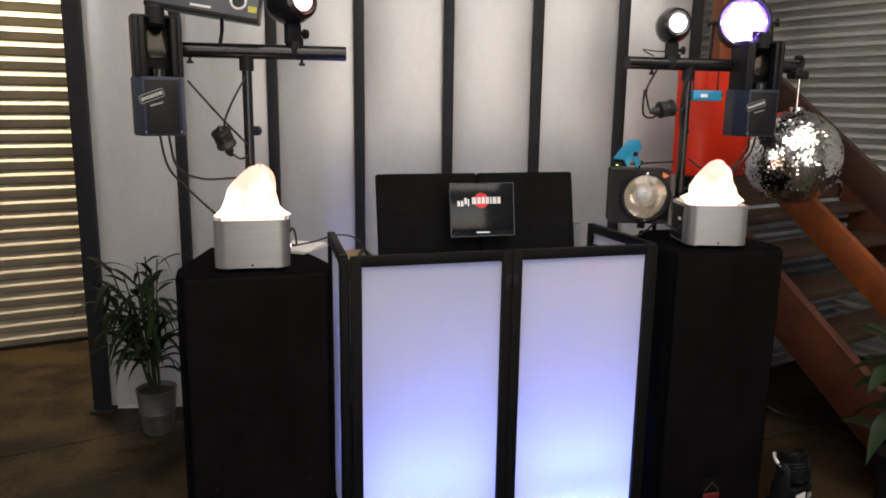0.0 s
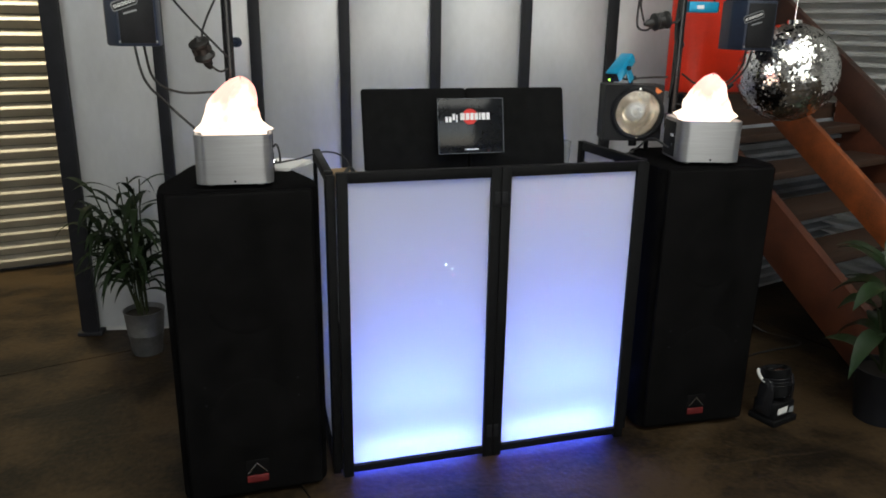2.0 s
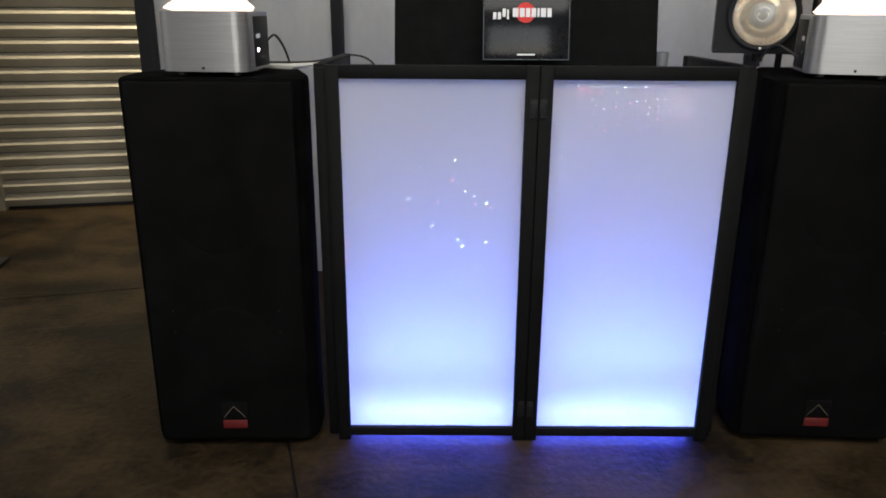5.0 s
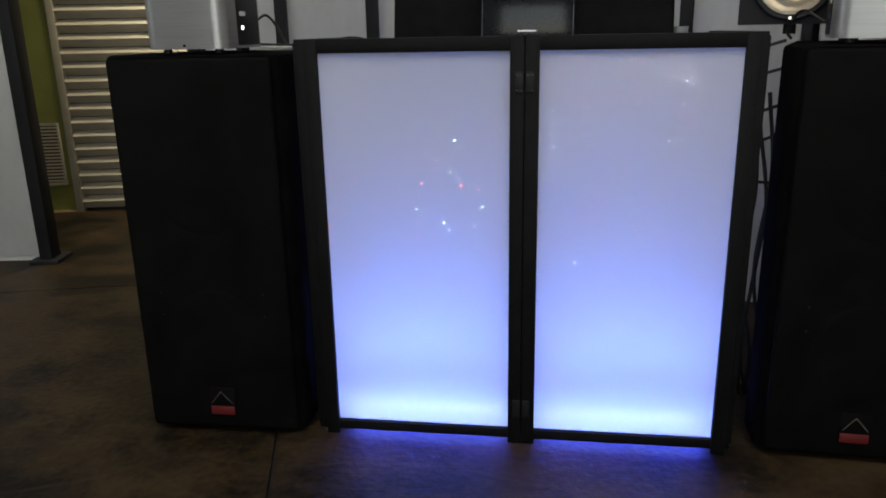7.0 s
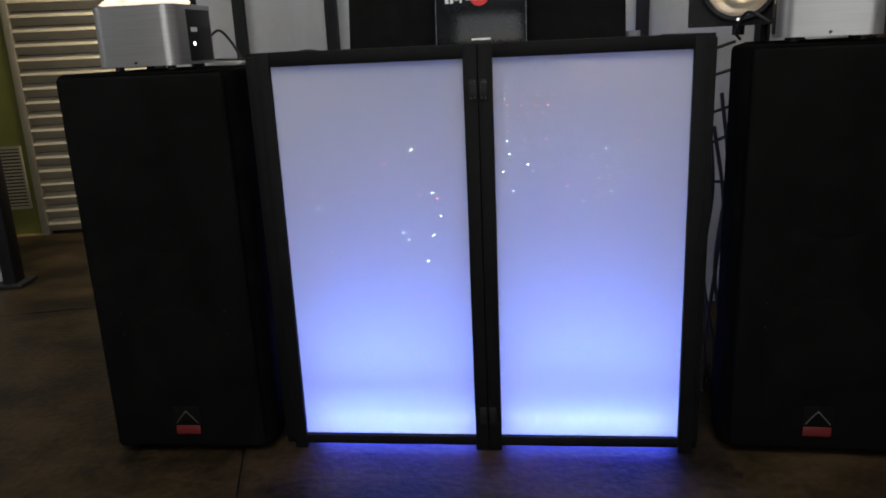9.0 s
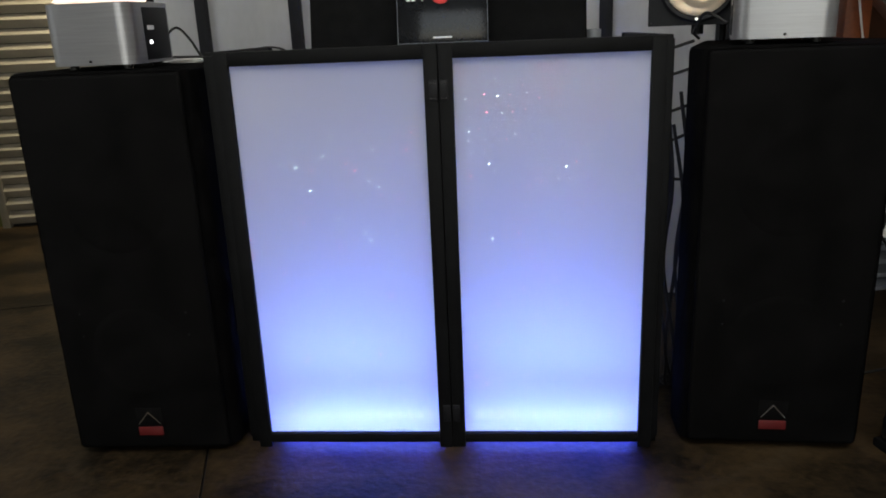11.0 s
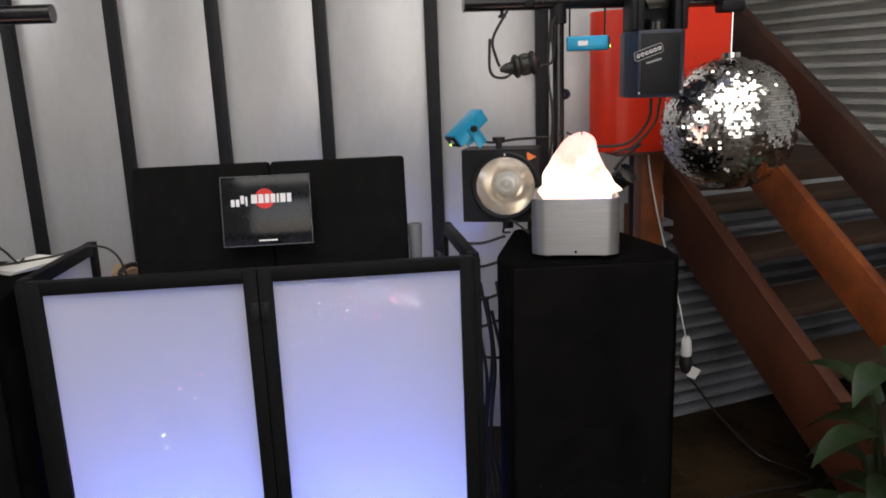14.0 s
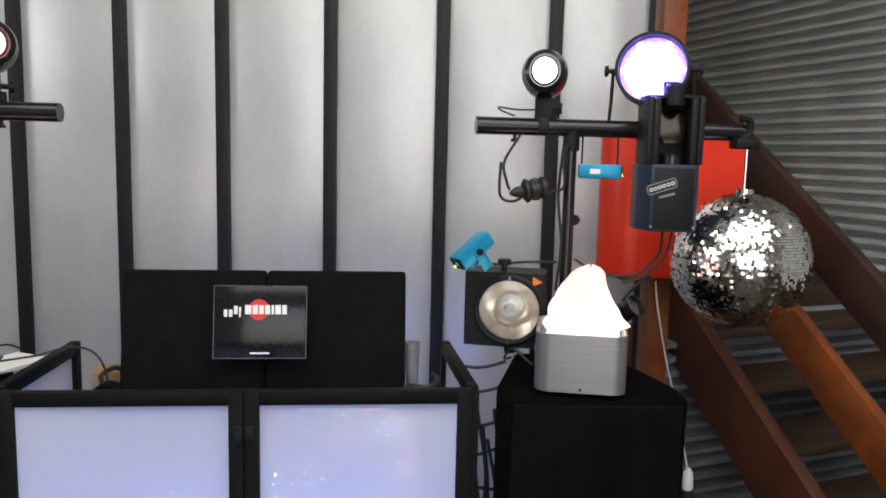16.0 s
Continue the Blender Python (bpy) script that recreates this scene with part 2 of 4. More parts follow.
M_SILK = bpy.data.materials.new("silk_painted_light")
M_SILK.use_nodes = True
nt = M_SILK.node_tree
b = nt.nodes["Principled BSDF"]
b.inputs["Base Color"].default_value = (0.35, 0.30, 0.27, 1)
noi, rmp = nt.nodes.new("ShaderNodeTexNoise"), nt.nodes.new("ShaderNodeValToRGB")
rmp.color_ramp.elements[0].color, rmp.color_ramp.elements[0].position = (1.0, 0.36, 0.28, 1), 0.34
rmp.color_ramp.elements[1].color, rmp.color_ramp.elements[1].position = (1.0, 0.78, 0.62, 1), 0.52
# light from the box is put into the emission, dimmer and redder with height
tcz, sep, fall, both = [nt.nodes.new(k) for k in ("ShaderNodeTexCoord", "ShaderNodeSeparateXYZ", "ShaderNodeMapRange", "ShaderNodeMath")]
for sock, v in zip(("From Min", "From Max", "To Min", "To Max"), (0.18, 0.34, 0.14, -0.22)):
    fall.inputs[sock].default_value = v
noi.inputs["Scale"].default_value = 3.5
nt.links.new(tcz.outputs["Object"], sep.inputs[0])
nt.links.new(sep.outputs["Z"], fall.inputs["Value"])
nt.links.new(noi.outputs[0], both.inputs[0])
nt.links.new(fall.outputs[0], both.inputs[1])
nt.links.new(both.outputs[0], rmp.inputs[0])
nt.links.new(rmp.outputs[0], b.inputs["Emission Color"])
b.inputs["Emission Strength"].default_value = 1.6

# white screen cloth: scatters the light that comes through it, a little of it straight
M_SCREEN = bpy.data.materials.new("white_screen_cloth")
M_SCREEN.use_nodes = True
nt = M_SCREEN.node_tree
nt.nodes.remove(nt.nodes["Principled BSDF"])
dif, trl, trp = nt.nodes.new("ShaderNodeBsdfDiffuse"), nt.nodes.new("ShaderNodeBsdfTranslucent"), nt.nodes.new("ShaderNodeBsdfTransparent")
dif.inputs[0].default_value, trl.inputs[0].default_value, trp.inputs[0].default_value = (0.85, 0.85, 0.87, 1), (0.9, 0.9, 0.9, 1), (1, 1, 1, 1)
mx, mx2 = nt.nodes.new("ShaderNodeMixShader"), nt.nodes.new("ShaderNodeMixShader")
mx.inputs[0].default_value, mx2.inputs[0].default_value = 0.5, 0.10
weave = nt.nodes.new("ShaderNodeTexNoise")
weave.inputs["Scale"].default_value = 300
wb = nt.nodes.new("ShaderNodeBump")
wb.inputs["Strength"].default_value, wb.inputs["Distance"].default_value = 0.1, 0.001
nt.links.new(weave.outputs[0], wb.inputs["Height"])
nt.links.new(wb.outputs[0], dif.inputs["Normal"])
nt.links.new(dif.outputs[0], mx.inputs[1])
nt.links.new(trl.outputs[0], mx.inputs[2])
nt.links.new(mx.outputs[0], mx2.inputs[1])
nt.links.new(trp.outputs[0], mx2.inputs[2])
nt.links.new(mx2.outputs[0], nt.nodes["Material Output"].inputs[0])

M_GLASS = bpy.data.materials.new("clear_lens_glass")
M_GLASS.use_nodes = True
nt = M_GLASS.node_tree
nt.nodes.remove(nt.nodes["Principled BSDF"])
clear, gloss, fre, mx = [nt.nodes.new("ShaderNode" + k) for k in ("BsdfTransparent", "BsdfGlossy", "Fresnel", "MixShader")]
gloss.inputs["Roughness"].default_value, fre.inputs["IOR"].default_value = 0.03, 1.5
clear.inputs[0].default_value = (0.97, 0.97, 0.96, 1)
nt.links.new(fre.outputs[0], mx.inputs[0])
nt.links.new(clear.outputs[0], mx.inputs[1])
nt.links.new(gloss.outputs[0], mx.inputs[2])
nt.links.new(mx.outputs[0], nt.nodes["Material Output"].inputs[0])


# ---- geometry kit ----
def box(bm, x0, x1, y0, y1, z0, z1, bevel=0.0, m=None, seg=2):
    mm = Matrix.Translation(((x0 + x1) / 2, (y0 + y1) / 2, (z0 + z1) / 2)) @ Matrix.Diagonal((x1 - x0, y1 - y0, z1 - z0, 1))
    vs = bmesh.ops.create_cube(bm, size=1, matrix=(m or Matrix()) @ mm)["verts"]
    if bevel:
        es = {e for v in vs for e in v.link_edges}
        bmesh.ops.bevel(bm, geom=list(es), offset=bevel, segments=seg, affect="EDGES", profile=0.5)
    return bm


def prism(bm, pts, z0, z1, bevel=0.0, m=None):
    m = m or Matrix()
    low, high = [bm.verts.new(m @ Vector((x, y, z0))) for x, y in pts], [bm.verts.new(m @ Vector((x, y, z1))) for x, y in pts]
    k = len(pts)
    fs = [bm.faces.new(low[::-1]), bm.faces.new(high)]
    fs += [bm.faces.new((low[i], low[(i + 1) % k], high[(i + 1) % k], high[i])) for i in range(k)]
    if bevel:
        es = {e for f in fs for e in f.edges}
        bmesh.ops.bevel(bm, geom=list(es), offset=bevel, segments=2, affect="EDGES", profile=0.5)
    return bm


def cyl(bm, p, q, r, seg=20, r2=None, caps=True):
    p, q = Vector(p), Vector(q)
    d = q - p
    m = Matrix.Translation((p + q) / 2) @ d.to_track_quat("Z", "Y").to_matrix().to_4x4()
    bmesh.ops.create_cone(bm, cap_ends=caps, segments=seg, radius1=r, radius2=r if r2 is None else r2, depth=d.length, matrix=m)
    return bm


def lathe(bm, profile, seg=28, m=None, caps=True):
    m = m or Matrix()
    rings = [[bm.verts.new(m @ Vector((r * math.cos(2 * math.pi * i / seg), r * math.sin(2 * math.pi * i / seg), z))) for i in range(seg)] for r, z in profile]
    for a, c in zip(rings, rings[1:]):
        for i in range(seg):
            bm.faces.new((a[i], a[(i + 1) % seg], c[(i + 1) % seg], c[i]))
    if caps and profile[0][0] > 1e-4:
        bm.faces.new(rings[0][::-1])
    if caps and profile[-1][0] > 1e-4:
        bm.faces.new(rings[-1])
    return bm


def tube(bm, pts, r, seg=8, steps=6):
    """A round tube along a smooth line through the points."""
    P = [Vector(p) for p in pts]
    P = [2 * P[0] - P[1]] + P + [2 * P[-1] - P[-2]]
    line = []
    for i in range(1, len(P) - 2):
        for s in range(steps):
            t = s / steps
            a, c, d, e = P[i - 1], P[i], P[i + 1], P[i + 2]
            line.append(0.5 * (2 * c + (d - a) * t + (2 * a - 5 * c + 4 * d - e) * t * t + (3 * c - a - 3 * d + e) * t ** 3))
    line.append(P[-2])
    rings = []
    for i, p in enumerate(line):
        d = (line[min(i + 1, len(line) - 1)] - line[max(i - 1, 0)]).normalized()
        side = d.cross(Vector((0.13, 0.31, 0.94))).normalized()
        up = side.cross(d)
        rings.append([bm.verts.new(p + r * (side * math.cos(2 * math.pi * k / seg) + up * math.sin(2 * math.pi * k / seg))) for k in range(seg)])
    for a, c in zip(rings, rings[1:]):
        for k in range(seg):
            bm.faces.new((a[k], a[(k + 1) % seg], c[(k + 1) % seg], c[k]))
    bm.faces.new(rings[0][::-1]), bm.faces.new(rings[-1])
    return bm


def B():
    return bmesh.new()


def mesh_of(name, bm, material):
    bmesh.ops.recalc_face_normals(bm, faces=bm.faces[:])
    me = bpy.data.meshes.new(name)
    bm.to_mesh(me)
    bm.free()
    me.materials.append(material)
    for p in me.polygons:
        p.use_smooth = True
    me.set_sharp_from_angle(angle=radians(38))
    return me


def part(name, bm, material, parent=None, label=""):
    ob = new(name, bm if isinstance(bm, bpy.types.Mesh) else mesh_of(name, bm, material))
    if parent:
        ob.parent = parent
    return tagged(ob, label)


def thing(name, m, label, category, group="", kind=""):
    ob = new(name)
    ob.empty_display_size = 0.1
    ob.matrix_world = m if isinstance(m, Matrix) else Matrix.Translation(m)
    return tagged(ob, label, category, group, kind)


def solid(name, bm, material, label, category="", kind="structure", m=None):
    ob = part(name, bm, material)
    if m:
        ob.matrix_world = m
    return tagged(ob, label, category, kind=kind)


# ---- the hall ----
floor = solid("floor", box(B(), -6, 8, -5, 9, -0.12, -0.012), M_BATTEN, "dark stained concrete floor in sawn slabs", "floor")
FU, FV = Vector((0.962, 0.272, 0)), Vector((-0.272, 0.962, 0))
for a in range(-4, 4):
    for c in range(-4, 4):
        u0, v0 = 0.9 + 3 * a, 1.02 + 3 * c
        corners = [FU * u + FV * v for u, v in ((u0 + 0.004, v0 + 0.004), (u0 + 2.996, v0 + 0.004), (u0 + 2.996, v0 + 2.996), (u0 + 0.004, v0 + 2.996))]
        if min(p.x for p in corners) < 7.5 and max(p.x for p in corners) > -5.5 and min(p.y for p in corners) < 8.5 and max(p.y for p in corners) > -4.5:
            part("slab", prism(B(), [(p.x, p.y) for p in corners], -0.012, 0.0), M_FLOOR, floor)
solid("ceiling", box(B(), -6, 8, -5, 9, 4.6, 4.75), M_HALL, "plain painted ceiling of the hall", "ceiling")
solid("wall_south", box(box(box(B(), -6, -1.4, -5, -4.8, 0, 4.6), 3.8, 8, -5, -4.8, 0, 4.6), -1.4, 3.8, -5, -4.8, 3.7, 4.6), M_HALL, "painted wall with a wide open door", "wall")
# the high opening is unseen, added only for the west fill lamp
solid("wall_west", box(box(box(box(B(), -6.2, -6, -5, -2, 0, 4.6), -6.2, -6, 2.4, 9, 0, 4.6), -6.2, -6, -2, 2.4, 0, 2.2), -6.2, -6, -2, 2.4, 4.0, 4.6), M_HALL, "painted hall wall with an opening added for the west fill lamp", "wall")
solid("wall_east", box(B(), 8, 8.2, -5, 9, 0, 4.6), M_HALL, "plain painted wall of the hall", "wall")
solid("wall_far", box(B(), -6, 8, 8.8, 9, 0, 4.6), M_HALL, "plain painted wall of the hall", "wall")

# clad partition with dark battens
WA = math.degrees(math.atan(-0.165))
WALL = pose(-0.768, 4.33, 0, 0, 0, WA)
wall_n = solid("wall_north", box(B(), 0.02, 3.27, 0.03, 0.11, 0, 4.6), M_HALL, "partition behind white cladding panels", "wall", m=WALL)
SEAMS = [0.0, 0.504, 0.988, 1.445, 1.924, 2.410, 2.887, 3.30]
for a, c in zip(SEAMS, SEAMS[1:]):
    part("panel", box(B(), a + 0.004, c - 0.004, 0.012, 0.03, 0.03, 4.58, 0.003), M_WHITE, wall_n)
for i, s in enumerate(SEAMS):
    w = 0.028 if i else 0.045
    part("batten", box(B(), s - w, s + w, -0.022, 0.014, 0.0, 4.58, 0.004), M_BATTEN, wall_n)
part("foot_plate", box(B(), -0.06, 0.07, -0.05, 0.12, 0, 0.02, 0.003), M_BATTEN, wall_n)
# second leaf of the partition, past the opening
WALL2 = pose(-1.745, 4.24, 0, 0, 0, 9)
wall_2 = solid("wall_northwest", box(B(), -1.9, -0.03, 0.03, 0.10, 0, 4.6), M_HALL, "partition behind white cladding panels", "wall", m=WALL2)
for a, c in ((-1.9, -0.95), (-0.95, -0.02)):
    part("panel", box(B(), a + 0.004, c - 0.004, 0.012, 0.03, 0.03, 4.58, 0.003), M_WHITE, wall_2)
for s in (-0.95, 0.0):
    part("batten", box(B(), s - 0.034, s + 0.034, -0.03, 0.08, 0.0, 4.58, 0.004), M_BATTEN, wall_2)
part("foot_plate", box(B(), -0.08, 0.08, -0.06, 0.12, 0, 0.02, 0.003), M_BATTEN, wall_2)

# side room: shutter, olive wall, vent
SIDE = pose(-2.30, 5.42, 0, 0, 0, 13)
shutter = thing("roller_shutter", SIDE, "cream steel roller shutter, closed, in warm light", "shutter")
slat = mesh_of("slat", prism(B(), [(0, 0.0), (0.006, 0.0), (0.040, 0.046), (0.043, 0.052), (0.040, 0.058), (0.010, 0.088), (0.0, 0.090)], 0.0, 2.4, m=Matrix(((0, 0, 1, 0), (-1, 0, 0, 0), (0, 1, 0, 0), (0, 0, 0, 1)))), M_SHUT)
for k in range(32):
    ob = part("slat", slat, None, shutter)
    ob.location = (0.02, 0.03, 0.02 + 0.094 * k)
part("backing", box(B(), 0.0, 2.44, 0.035, 0.055, 0, 3.1), M_BATTEN, shutter, "dark gap behind the slats")
part("guide_rail", box(B(), -0.03, 0.02, -0.02, 0.06, 0, 3.1, 0.004), M_SHUT, shutter)
solid("wall_side_room", box(box(box(B(), -1.6, -0.03, 0.0, 0.12, 0, 4.6), 2.44, 4.2, 0.0, 0.12, 0, 4.6), -0.03, 2.44, 0.06, 0.16, 3.1, 4.6), M_GREEN, "olive green painted wall", "wall", m=SIDE)
solid("skirting", box(B(), -1.6, -0.03, -0.012, 0.0, 0, 0.012), M_CARDBOARD, "thin timber skirting strip", "baseboard", m=SIDE)
vent = thing("wall_vent", SIDE @ Matrix.Translation((-0.155, -0.004, 0.20)), "cream louvred vent grille on an olive wall", "vent")
part("frame", box(box(box(box(B(), -0.09, -0.072, -0.012, 0, 0, 0.44, 0.002), 0.072, 0.09, -0.012, 0, 0, 0.44, 0.002), -0.072, 0.072, -0.012, 0, 0, 0.018), -0.072, 0.072, -0.012, 0, 0.422, 0.44), M_SHUT, vent)
part("backing", box(B(), -0.072, 0.072, -0.003, 0.0, 0.018, 0.422), M_BATTEN, vent)
lou = mesh_of("slat", box(B(), -0.072, 0.072, -0.010, -0.003, 0, 0.012), M_SHUT)
for k in range(17):
    part("slat", lou, None, vent).location = (0, 0, 0.026 + 0.0235 * k)

# ---- stair corner ----
A16 = math.degrees(math.atan2(0.272, 0.962))
STAIR = pose(2.772, 3.574, 0, 0, 0, A16)
SL = 0.765


def corrugated(name, length, z0, z1, m, label, pitch, material):
    bm = B()
    front = []
    for n in range(int((z1 - z0) / pitch)):
        for f, y in ((0.0, -0.068), (0.04, -0.074), (0.34, -0.074), (0.39, -0.068), (0.48, -0.008), (0.53, -0.002), (0.92, -0.002), (0.96, -0.008)):
            z = z0 + pitch * (n + f)
            front.append((bm.verts.new((0, y, z)), bm.verts.new((length, y, z))))
    for a, c in zip(front, front[1:]):
        bm.faces.new((a[0], a[1], c[1], c[0]))
    l0, l1, h0, h1 = [bm.verts.new(p) for p in ((0, 0.03, z0), (length, 0.03, z0), (0, 0.03, z1), (length, 0.03, z1))]
    bm.faces.new((l0, h0, h1, l1))
    bm.faces.new([f[0] for f in front] + [h0, l0])
    bm.faces.new([f[1] for f in front] + [h1, l1])
    bm.faces.new((front[0][0], l0, l1, front[0][1]))
    bm.faces.new((front[-1][0], front[-1][1], h1, h0))
    return solid(name, bm, material, label, "wall", m=m)


under = corrugated("wall_under_landing", 1.80, 0.0, 1.1, STAIR @ pose(-0.22, 0.36, 0), "blotchy corrugated iron wall under the stair landing, colour darkened for shade", 0.065, M_CORRSHADE)
part("edge_trim", box(B(), -0.03, 0.0, -0.078, 0.03, 0, 1.1, 0.003), M_RUST, under, "red oxide steel edge trim")
corrugated("wall_stairwell", 9.0, 0.0, 4.6, STAIR @ pose(1.60, 4.4, 0, 0, 0, -90), "grey corrugated iron wall beside the stairs", 0.069, M_CORR)
solid("landing", box(B(), -0.02, 1.55, 0.40, 4.3, 1.10, 1.2), M_TREAD, "timber stair landing", "landing", m=STAIR)
solid("wall_behind_landing", box(B(), -0.6, 1.57, 4.3, 4.4, 0, 4.6), M_DARKWALL, "dark brown wall behind the landing", "wall", m=STAIR)

stairs = thing("staircase", STAIR @ Matrix.Translation((0, -1.25, 0)), "red oxide steel staircase with open timber treads", "staircase", kind="structure")


def sloped(u0, u1, lo, hi, v0, v1, bevel=0.004):
    """A plank along the stair's slope, between two heights above the line of the stringer's top."""
    pts = [(v0 + 1.25, 1 + SL * v0 + lo), (v1 + 1.25, 1 + SL * v1 + lo), (v1 + 1.25, 1 + SL * v1 + hi), (v0 + 1.25, 1 + SL * v0 + hi)]
    if pts[0][1] < 0:
        cut = v0 + 1.25 + (0.0 - pts[0][1]) / SL
        pts = [(cut, 0.0)] + pts[1:] + ([(v0 + 1.25, 0.0)] if pts[3][1] > 0 else [])
    return prism(B(), pts, u0, u1, bevel, Matrix(((0, 0, 1, 0), (1, 0, 0, 0), (0, 1, 0, 0), (0, 0, 0, 1))))


for u in (0.0, 1.47):
    part("stringer", sloped(u, u + 0.012, -0.33, 0.0, -1.25, 0.36), M_RUST, stairs)
    part("stringer_flange", sloped(u - 0.001, u + 0.062, -0.014, 0.004, -1.22, 0.36, 0.002), M_RUST, stairs)
part("mid_rail", sloped(0.0, 0.045, 0.35, 0.55, -1.25, 0.36), M_ORANGE, stairs, "orange-brown middle rail")
part("top_rail", sloped(0.0, 0.05, 0.76, 0.96, -1.25, 0.36), M_DARKRAIL, stairs, "dark brown top rail")
tread = mesh_of("tread", box(B(), 0.014, 1.47, -0.005, 0.27, -0.045, 0.0, 0.006), M_TREAD)
for k in range(1, 7):
    ob = part("tread", tread, None, stairs)
    ob.location = (0, 1.25 + (0.18 * k - 0.95) / SL, 0.18 * k)
part("newel_post", box(B(), -0.06, 0.0, -0.08, -0.02, 0, 1.05, 0.004), M_RUST, stairs)
# flame light on the column is put into its colour, brighter than M_RUST
solid("column", box(B(), 2.365, 2.455, 3.39, 3.48, 0, 4.6, 0.006), M_ORANGE, "red oxide steel column beside the stairs", "column")
sheet = thing("red_panel", pose(2.172, 3.30, 1.385, 0, 0, 3), "glossy orange-red sheet panel fixed to the column", "panel")
part("lower_lip", box(B(), 0.06, 0.512, -0.004, 0.12, -0.012, -0.001, 0.003), M_RUST, sheet, "dark rolled lower edge")
part("body", prism(B(), [(0.0, 0.13)] + [(0.13 - 0.13 * math.cos(radians(a)), 0.13 - 0.13 * math.sin(radians(a))) for a in range(10, 91, 10)] + [(0.51, 0.0), (0.51, 0.13)], 0.0, 0.52, 0.003), M_REDBOX, sheet)


# ---- facade ----
def cloth(x0, x1, y, z0, z1):
    """One stretched sheet of cloth."""
    bm = B()
    bm.faces.new([bm.verts.new(p) for p in ((x0, y, z0), (x1, y, z0), (x1, y, z1), (x0, y, z1))])
    return bm


def facade_panel(m, name, label, w, h=1.2):
    t = thing(name, m, label, "screen panel", "folding facade panels")
    f = 0.038
    part("stile", box(B(), 0, f, 0, 0.03, 0.004, h, 0.0015), M_FRAME, t)
    part("stile", box(B(), w - f, w, 0, 0.03, 0.004, h, 0.0015), M_FRAME, t)
    part("rail", box(B(), f, w - f, 0, 0.03, 0.021, 0.05, 0.0015), M_FRAME, t)
    part("rail", box(B(), f, w - f, 0, 0.03, h - 0.038, h, 0.003), M_FRAME, t)
    part("screen", cloth(f - 0.002, w - f + 0.002, 0.015, 0.048, h - 0.036), M_SCREEN, t, "white translucent cloth")
    for x in (0.02, w - 0.02):
        part("foot", cyl(B(), (x, 0.015, 0), (x, 0.015, 0.006), 0.009, 12), M_CABLE, t)
    return t


pan_l = facade_panel(pose(0.378, 2.565, 0), "facade_panel", "black framed white cloth screen panel lit from behind", 0.604)
pan_r = facade_panel(pose(0.984, 2.565, 0), "facade_panel", "black framed white cloth screen panel lit from behind", 0.594)
part("hinge_strip", box(B(), -0.034, -0.002, 0.020, 0.034, 0.03, 1.19, 0.002), M_FRAME, pan_l)
part("hinge_strip", box(B(), -0.022, 0.022, 0.0302, 0.036, 0.03, 1.19, 0.001), M_FRAME, pan_r)
part("hinge_strip", box(B(), 0.596, 0.616, 0.018, 0.034, 0.03, 1.19, 0.002), M_FRAME, pan_r)
for z in (0.12, 1.08):
    part("hinge", box(box(B(), -0.026, -0.004, -0.003, 0.0, z - 0.028, z + 0.028, 0.001), 0.002, 0.024, -0.003, 0.0, z - 0.028, z + 0.028, 0.001), M_BLACK, pan_r)
    for dx in (-0.021, -0.010, 0.008, 0.019):
        for dz in (-0.02, 0.02):
            part("screw", cyl(B(), (dx, -0.0045, z + dz), (dx, -0.003, z + dz), 0.0022, 8), M_TUBE, pan_r)
facade_panel(pose(0.372, 2.600, 0, 0, 0, 88), "facade_panel", "black framed side screen panel folded back", 0.50)
facade_panel(pose(1.600, 2.600, 0, 0, 0, 93), "facade_panel", "black framed side screen panel folded back", 0.50)


def led_bar(m):
    t = thing("led_bar", m, "black LED bar standing on the floor behind the screen", "stage light", "LED bars behind the facade")
    part("body", box(B(), 0, 0.5, -0.03, 0.03, 0.008, 0.036, 0.004), M_BLACK, t)
    for x in (0.06, 0.44):
        part("foot", box(B(), x - 0.015, x + 0.015, -0.04, 0.04, 0, 0.010, 0.002), M_BLACK, t)
    lens = mesh_of("lens", lathe(B(), [(0.006, 0), (0.006, 0.018), (0.004, 0.024), (0.0, 0.026)], 12), M_LED)
    for i in range(14):
        part("lens", lens, None, t).location = (0.03 + 0.034 * i, 0, 0.036)
    return t


bar = led_bar(pose(0.435, 2.69, 0))
copy_thing(bar, pose(1.035, 2.69, 0))
for x in (0.68, 1.29):
    lamp("led_wash", "AREA", look((x, 2.71, 0.075), (x, 2.58, 0.20)), 3.2, (0.14, 0.25, 1.0), sx=0.50, sy=0.03)
    lamp("led_spill", "AREA", look((x, 2.655, 0.017), (x, 2.45, 0.010)), 2.0, (0.07, 0.08, 1.0), sx=0.50, sy=0.012)
    lamp("led_beam", "AREA", look((x, 2.75, 0.075), (x, 2.58, 0.80)), 3.8, (0.16, 0.27, 1.0), sx=0.50, sy=0.03, spread=75)

# ---- table, case lid and card behind the facade ----
table = thing("rig_table", (0.98, 2.98, 0), "black cloth covered equipment table behind the facade", "table")
part("tabletop", box(B(), -0.52, 0.52, -0.2, 0.28, 0.97, 1.0, 0.006), M_FELT, table)
for x in (-0.48, 0.48):
    for y in (-0.16, 0.24):
        part("leg", cyl(B(), (x, y, 0), (x, y, 0.97), 0.016, 12), M_TUBE, table)
lid = thing("padded_hood", pose(0.985, 2.93, 1.0, -12, 0, 0), "black felt covered folding hood standing on the table", "hood")
